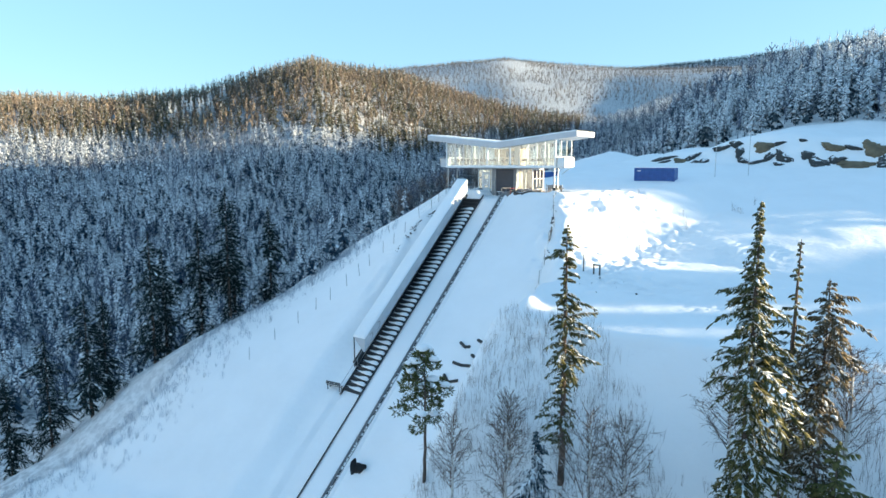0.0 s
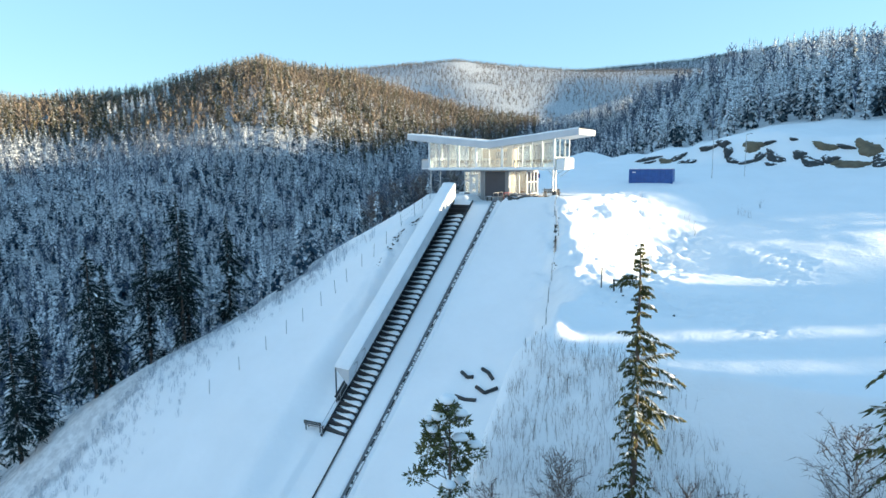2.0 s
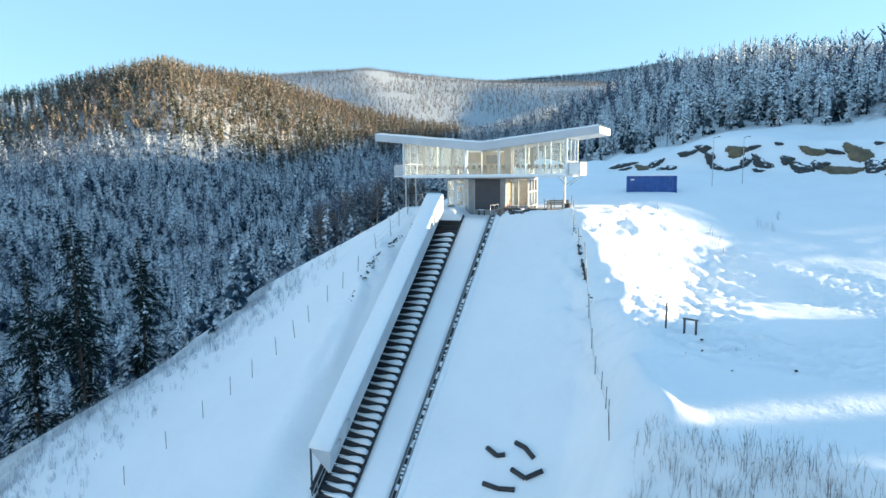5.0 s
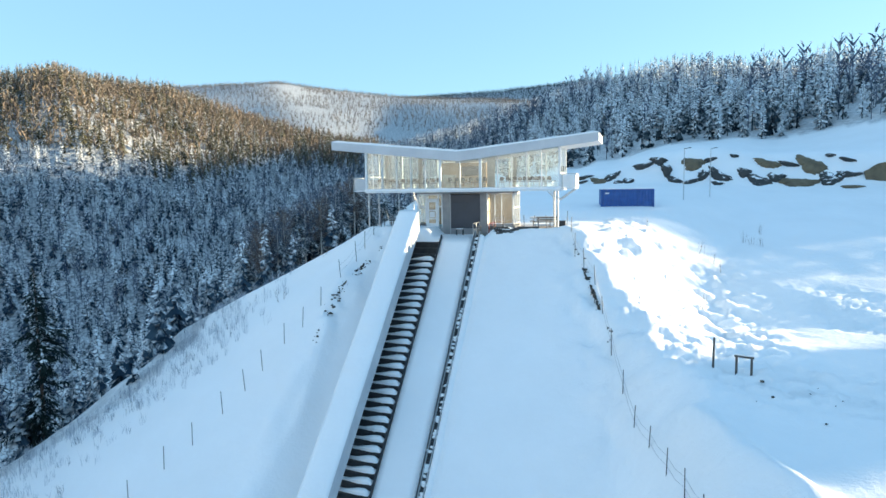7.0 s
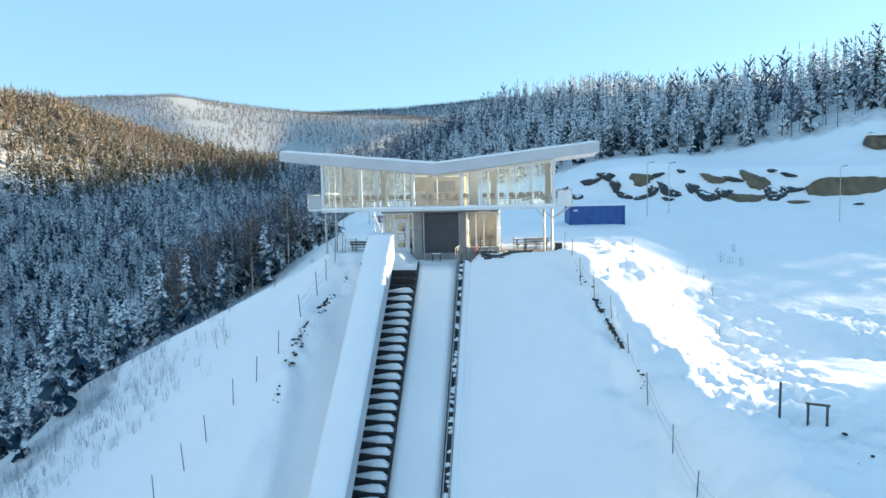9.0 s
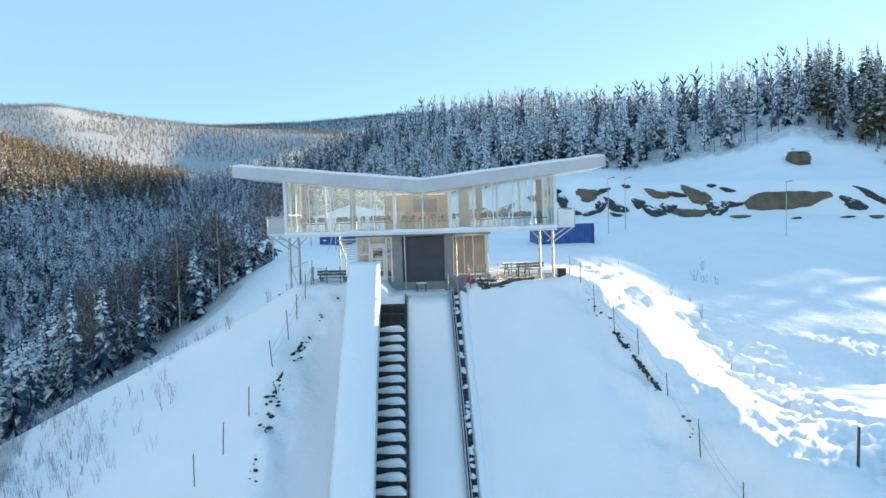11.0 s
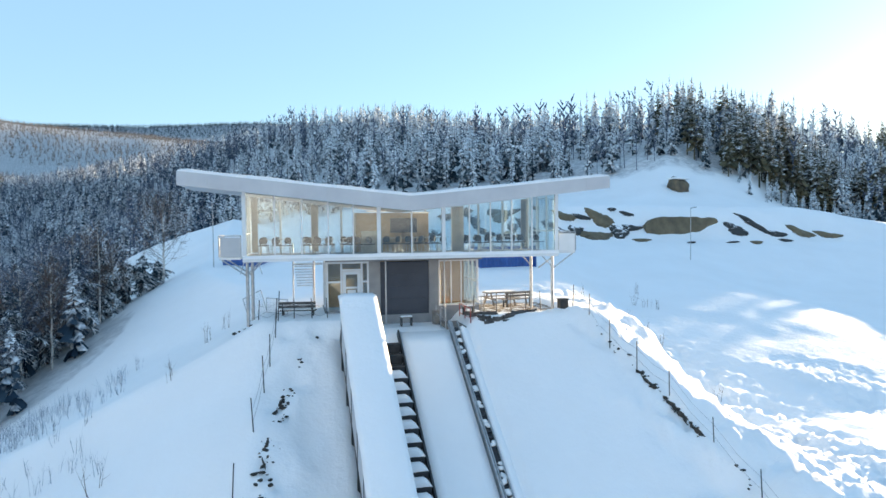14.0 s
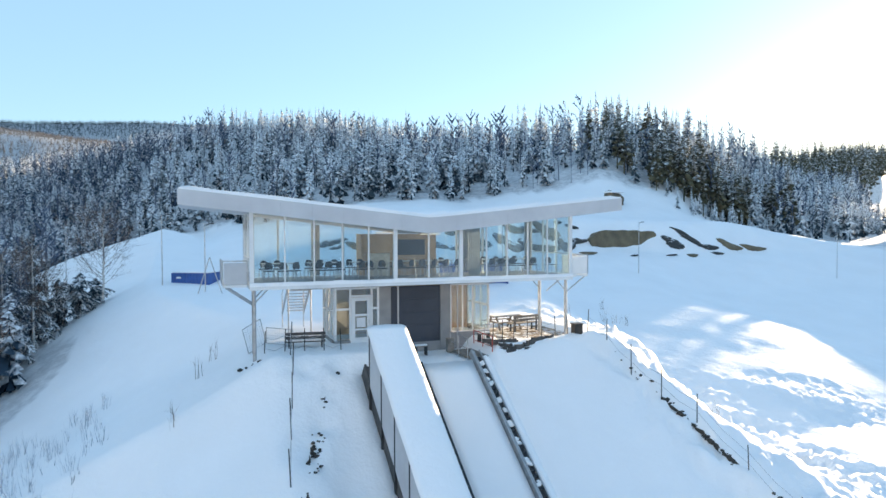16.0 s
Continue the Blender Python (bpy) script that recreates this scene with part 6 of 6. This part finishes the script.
for i in range(22):
    x = 3.95 + 0.185 * i
    part("plank", box(x, x + 0.172, 0.1 + 0.15 * math.sin(2.3 * i), 4.1, -0.03, 0.05 + 0.006 * math.sin(5.1 * i)), DECK, deck)

# outside stairs behind the lodge
rear = tagged(empty("rear_stairs"), "slatted grey steel stairs behind the lodge", "stairs")
for i in range(9):
    part("tread", box(-5.35 + 0.02 * i, -4.35, 5.1 + 0.24 * i, 5.33 + 0.24 * i, 2.5 - 0.17 * i - 0.04, 2.5 - 0.17 * i), STEEL, rear)
for x in (-5.4, -4.3):
    bm = bmesh.new()
    beam(bm, (x, 5.0, 2.6), (x, 7.4, 0.95), 0.05, 0.2)
    tube(bm, (x, 5.0, 3.6), (x, 7.4, 1.95), 0.025)
    tube(bm, (x, 7.3, 0.2), (x, 7.3, 1.95), 0.025)
    tube(bm, (x, 5.05, 0.0), (x, 5.05, 3.6), 0.035)
    part("stringer", bm, STEEL, rear)
part("landing", box(-5.4, -3.9, 4.05, 5.08, 2.46, 2.52), STEEL, rear)

# timber frame, post and steel frame on the snow
def frame_goal(at, turn, wide, tall, label):
    x, y = at
    gfr = tagged(empty("timber_frame", (x, y, float(height(x, y)) - 0.1), turn), label, "frame")
    for s in (-1, 1):
        part("leg", box(s * wide / 2 - 0.05, s * wide / 2 + 0.05, -0.05, 0.05, -0.2, tall), DARK_PLANK, gfr)
    part("crossbar", box(-wide / 2 - 0.1, wide / 2 + 0.1, -0.055, 0.055, tall + 0.002, tall + 0.10, 0.01), DARK_PLANK, gfr)
    bm = bmesh.new()
    bx(bm, -wide / 2 - 0.08, wide / 2 + 0.08, -0.06, 0.06, tall + 0.104, tall + 0.18, 0.03)
    part("crossbar_snow", bm, SNOW_CAP, gfr)


frame_goal((18.1, -12.1), -20, 0.7, 0.95, "small dark timber frame standing in the snow")
lone = tagged(empty("marker_post", (16.7, -11.8, float(height(16.7, -11.8)))), "lone dark post in the snow", "post")
bm = bmesh.new()
tube(bm, (0, 0, -0.4), (0.03, 0, 1.6), 0.06, 0.05)
part("shaft", bm, DARK_PLANK, lone)
swing = tagged(empty("swing_frame", (-8.6, 23.0, float(height(-8.6, 23.0)))), "steel A-frame standing in the snow", "frame")
for s in (-1, 1):
    bm = bmesh.new()
    tube(bm, (s * 0.9, -0.4, -0.3), (0, 0, 2.6), 0.04)
    part("leg", bm, STEEL, swing)
boulder = tagged(empty("boulder", (55.0, 60.3, float(height(55, 60.3)) - 0.2), -12), "big dark boulder with a thick cap of snow", "rock")
rock_shape("stone_body", (1.9, 1.4, 2.0), 14, ROCK, boulder, (0, 0, 0.7))
bm = bmesh.new()
bmesh.ops.create_icosphere(bm, subdivisions=3, radius=1.0)
for v in bm.verts:
    n = 1 + 0.2 * noise.noise(v.co * 1.6)
    v.co = Vector((1.75 * n * v.co.x, 1.25 * n * v.co.y, 1.95 + 0.34 * n * max(-0.35, v.co.z)))
part("snow_cap", bm, SNOW_CAP, boulder, "thick cap of snow", True)
# dark hoses lying on the mound
for i, pts in enumerate((((7.4, -17.6), (8.1, -17.9), (8.6, -17.8)), ((9.0, -17.1), (9.7, -17.3), (10.3, -17.7)), ((9.2, -18.4), (10.1, -18.7), (11.0, -18.2)), ((7.8, -19.3), (8.7, -19.4), (9.7, -19.3)), ((7.6, -20.4), (8.4, -20.9), (9.3, -20.6)))):
    bm = bmesh.new()
    for a, b in zip(pts[:-1], pts[1:]):
        tube(bm, (a[0], a[1], float(height(*a)) + 0.08), (b[0], b[1], float(height(*b)) + 0.10), 0.15)
    tagged(part("dark_mat_roll", bm, BLACK), "dark roll of matting bared on the snowy mound", "matting", "matting on the mound")


# ragged dark sheet by the lower in-run
bm = bmesh.new()
k = np.random.default_rng(61)
prev = None
for i in range(9):
    u = i / 8
    x, y = 4.3 + 1.3 * u, -28.9 + 0.5 * u + 0.1 * math.sin(6 * u)
    top = float(height(x, y)) + 1.25 - 0.5 * u + 0.12 * k.normal()
    foot = float(height(x, y)) - 0.1 + 0.75 * max(0.0, u - 0.35) + 0.08 * k.normal()
    cur = [bm.verts.new((x + 0.05 * k.normal(), y + 0.15 * q * math.sin(9 * u), foot + (top - foot) * q)) for q in (0.0, 0.33, 0.66, 1.0)]
    if prev:
        for m in range(3):
            bm.faces.new((prev[m], cur[m], cur[m + 1], prev[m + 1]))
    prev = cur
bmesh.ops.solidify(bm, geom=bm.faces[:], thickness=0.02)
tagged(part("tarpaulin", bm, BLACK, smooth=True), "ragged dark sheet standing beside the track in snow", "tarpaulin")


# ---- tables and chairs in the glazed room ----
def chair():
    c = tagged(empty("meeting_chair"), "black plastic chair on thin steel legs", "chair", "chairs in the glazed room")
    part("seat", box(-0.22, 0.22, -0.21, 0.21, 0.43, 0.47, 0.015), BLACK, c)
    bm = bmesh.new()
    vs = [[bm.verts.new((x, 0.20 + 0.05 * (z - 0.5) - 0.10 * (x * x) / 0.05 + dy, z)) for x, z in ((-0.145 * w, z0 - 0.05 * w), (-0.08 * w, z0), (0.0, z0), (0.08 * w, z0), (0.145 * w, z0 - 0.05 * w))] for dy in (0, 0.02) for z0, w in ((0.54, 0.8), (0.70, 1.2), (0.83, 0.9))]
    for k in (0, 3):
        for r in range(2):
            for i in range(4):
                bm.faces.new((vs[k + r][i], vs[k + r][i + 1], vs[k + r + 1][i + 1], vs[k + r + 1][i]))
    part("backrest", bm, BLACK, c, "", True)
    for sx in (-1, 1):
        for sy in (-1, 1):
            bm = bmesh.new()
            tube(bm, (sx * 0.22, sy * 0.21, 0), (sx * 0.18, sy * 0.16, 0.43), 0.012, n=6)
            part("leg", bm, STEEL, c)
    return c


def table():
    t = tagged(empty("meeting_table"), "pale laminate meeting table on steel legs", "table", "tables in the glazed room")
    part("tabletop", box(-0.75, 0.75, -0.38, 0.38, 0.71, 0.74, 0.008), TABLE, t)
    for sx in (-1, 1):
        for sy in (-1, 1):
            bm = bmesh.new()
            tube(bm, (sx * 0.68, sy * 0.32, 0), (sx * 0.68, sy * 0.32, 0.709), 0.02, n=6)
            part("leg", bm, STEEL, t)
    return t


FZ = FLOOR_Z + 0.016
first_chair, first_table = chair(), table()
first_table.matrix_basis = pose(-6.2, 2.0, FZ)
tables = [(-4.2, 2.0), (-2.3, 1.95), (-0.4, 2.0), (1.2, 1.95), (3.6, 2.05), (5.4, 2.0)]
for x, y in tables:
    copy_thing(first_table, pose(x, y, FZ, 0, 0, 2 * math.sin(9 * x)))
h = np.random.default_rng(77)
seats = []
for x, y in [(-6.2, 2.0)] + tables:
    for dx in (-0.56, 0.0, 0.56):
        seats.append((x + dx + h.uniform(-0.06, 0.06), y - 0.95 + h.uniform(-0.25, 0.12), 180 + h.uniform(-25, 25)))
        if h.random() < 0.8:
            seats.append((x + dx + h.uniform(-0.06, 0.06), y + 0.62, h.uniform(-15, 15)))
seats += [(6.9, 0.9, 120.0), (6.5, 2.4, 30.0)]
first_chair.matrix_basis = pose(seats[0][0], seats[0][1], FZ, 0, 0, seats[0][2])
for x, y, r in seats[1:]:
    copy_thing(first_chair, pose(x, y, FZ, 0, 0, r))


# ---- leaning net panel and low nets left of the entrance ----
def net_panel(name, p, q, tall, lean, label):
    """A wire net in a tube frame between two points of the ground."""
    p, q = Vector((*p, float(height(*p)) + 0.02)), Vector((*q, float(height(*q)) + 0.02))
    up = Vector((lean[0], lean[1], 1)).normalized() * tall
    net = tagged(empty(name), label, "fence panel")
    bm = bmesh.new()
    for a, b in ((p, q), (p + up, q + up), (p, p + up), (q, q + up)):
        tube(bm, a, b, 0.02, n=6)
    part("net_frame", bm, STEEL, net)
    bm = bmesh.new()
    n = int((q - p).length / 0.12)
    for i in range(1, n):
        a = p.lerp(q, i / n)
        tube(bm, a, a + up, 0.004, n=3)
    for i in range(1, int(tall / 0.12)):
        tube(bm, p + up * (i * 0.12 / tall), q + up * (i * 0.12 / tall), 0.004, n=3)
    part("wire_net", bm, STEEL, net)


net_panel("net_panel", (-7.5, 2.2), (-6.7, 2.8), 1.15, (-0.25, -0.2), "small steel net panel leaning in the snow")
net_panel("low_net", (-6.7, 2.6), (-5.7, 1.5), 0.7, (0, 0), "low wire net beside the bench")
net_panel("low_net", (2.7, -0.3), (3.5, -0.1), 0.75, (0, 0), "low wire net by the entrance window")
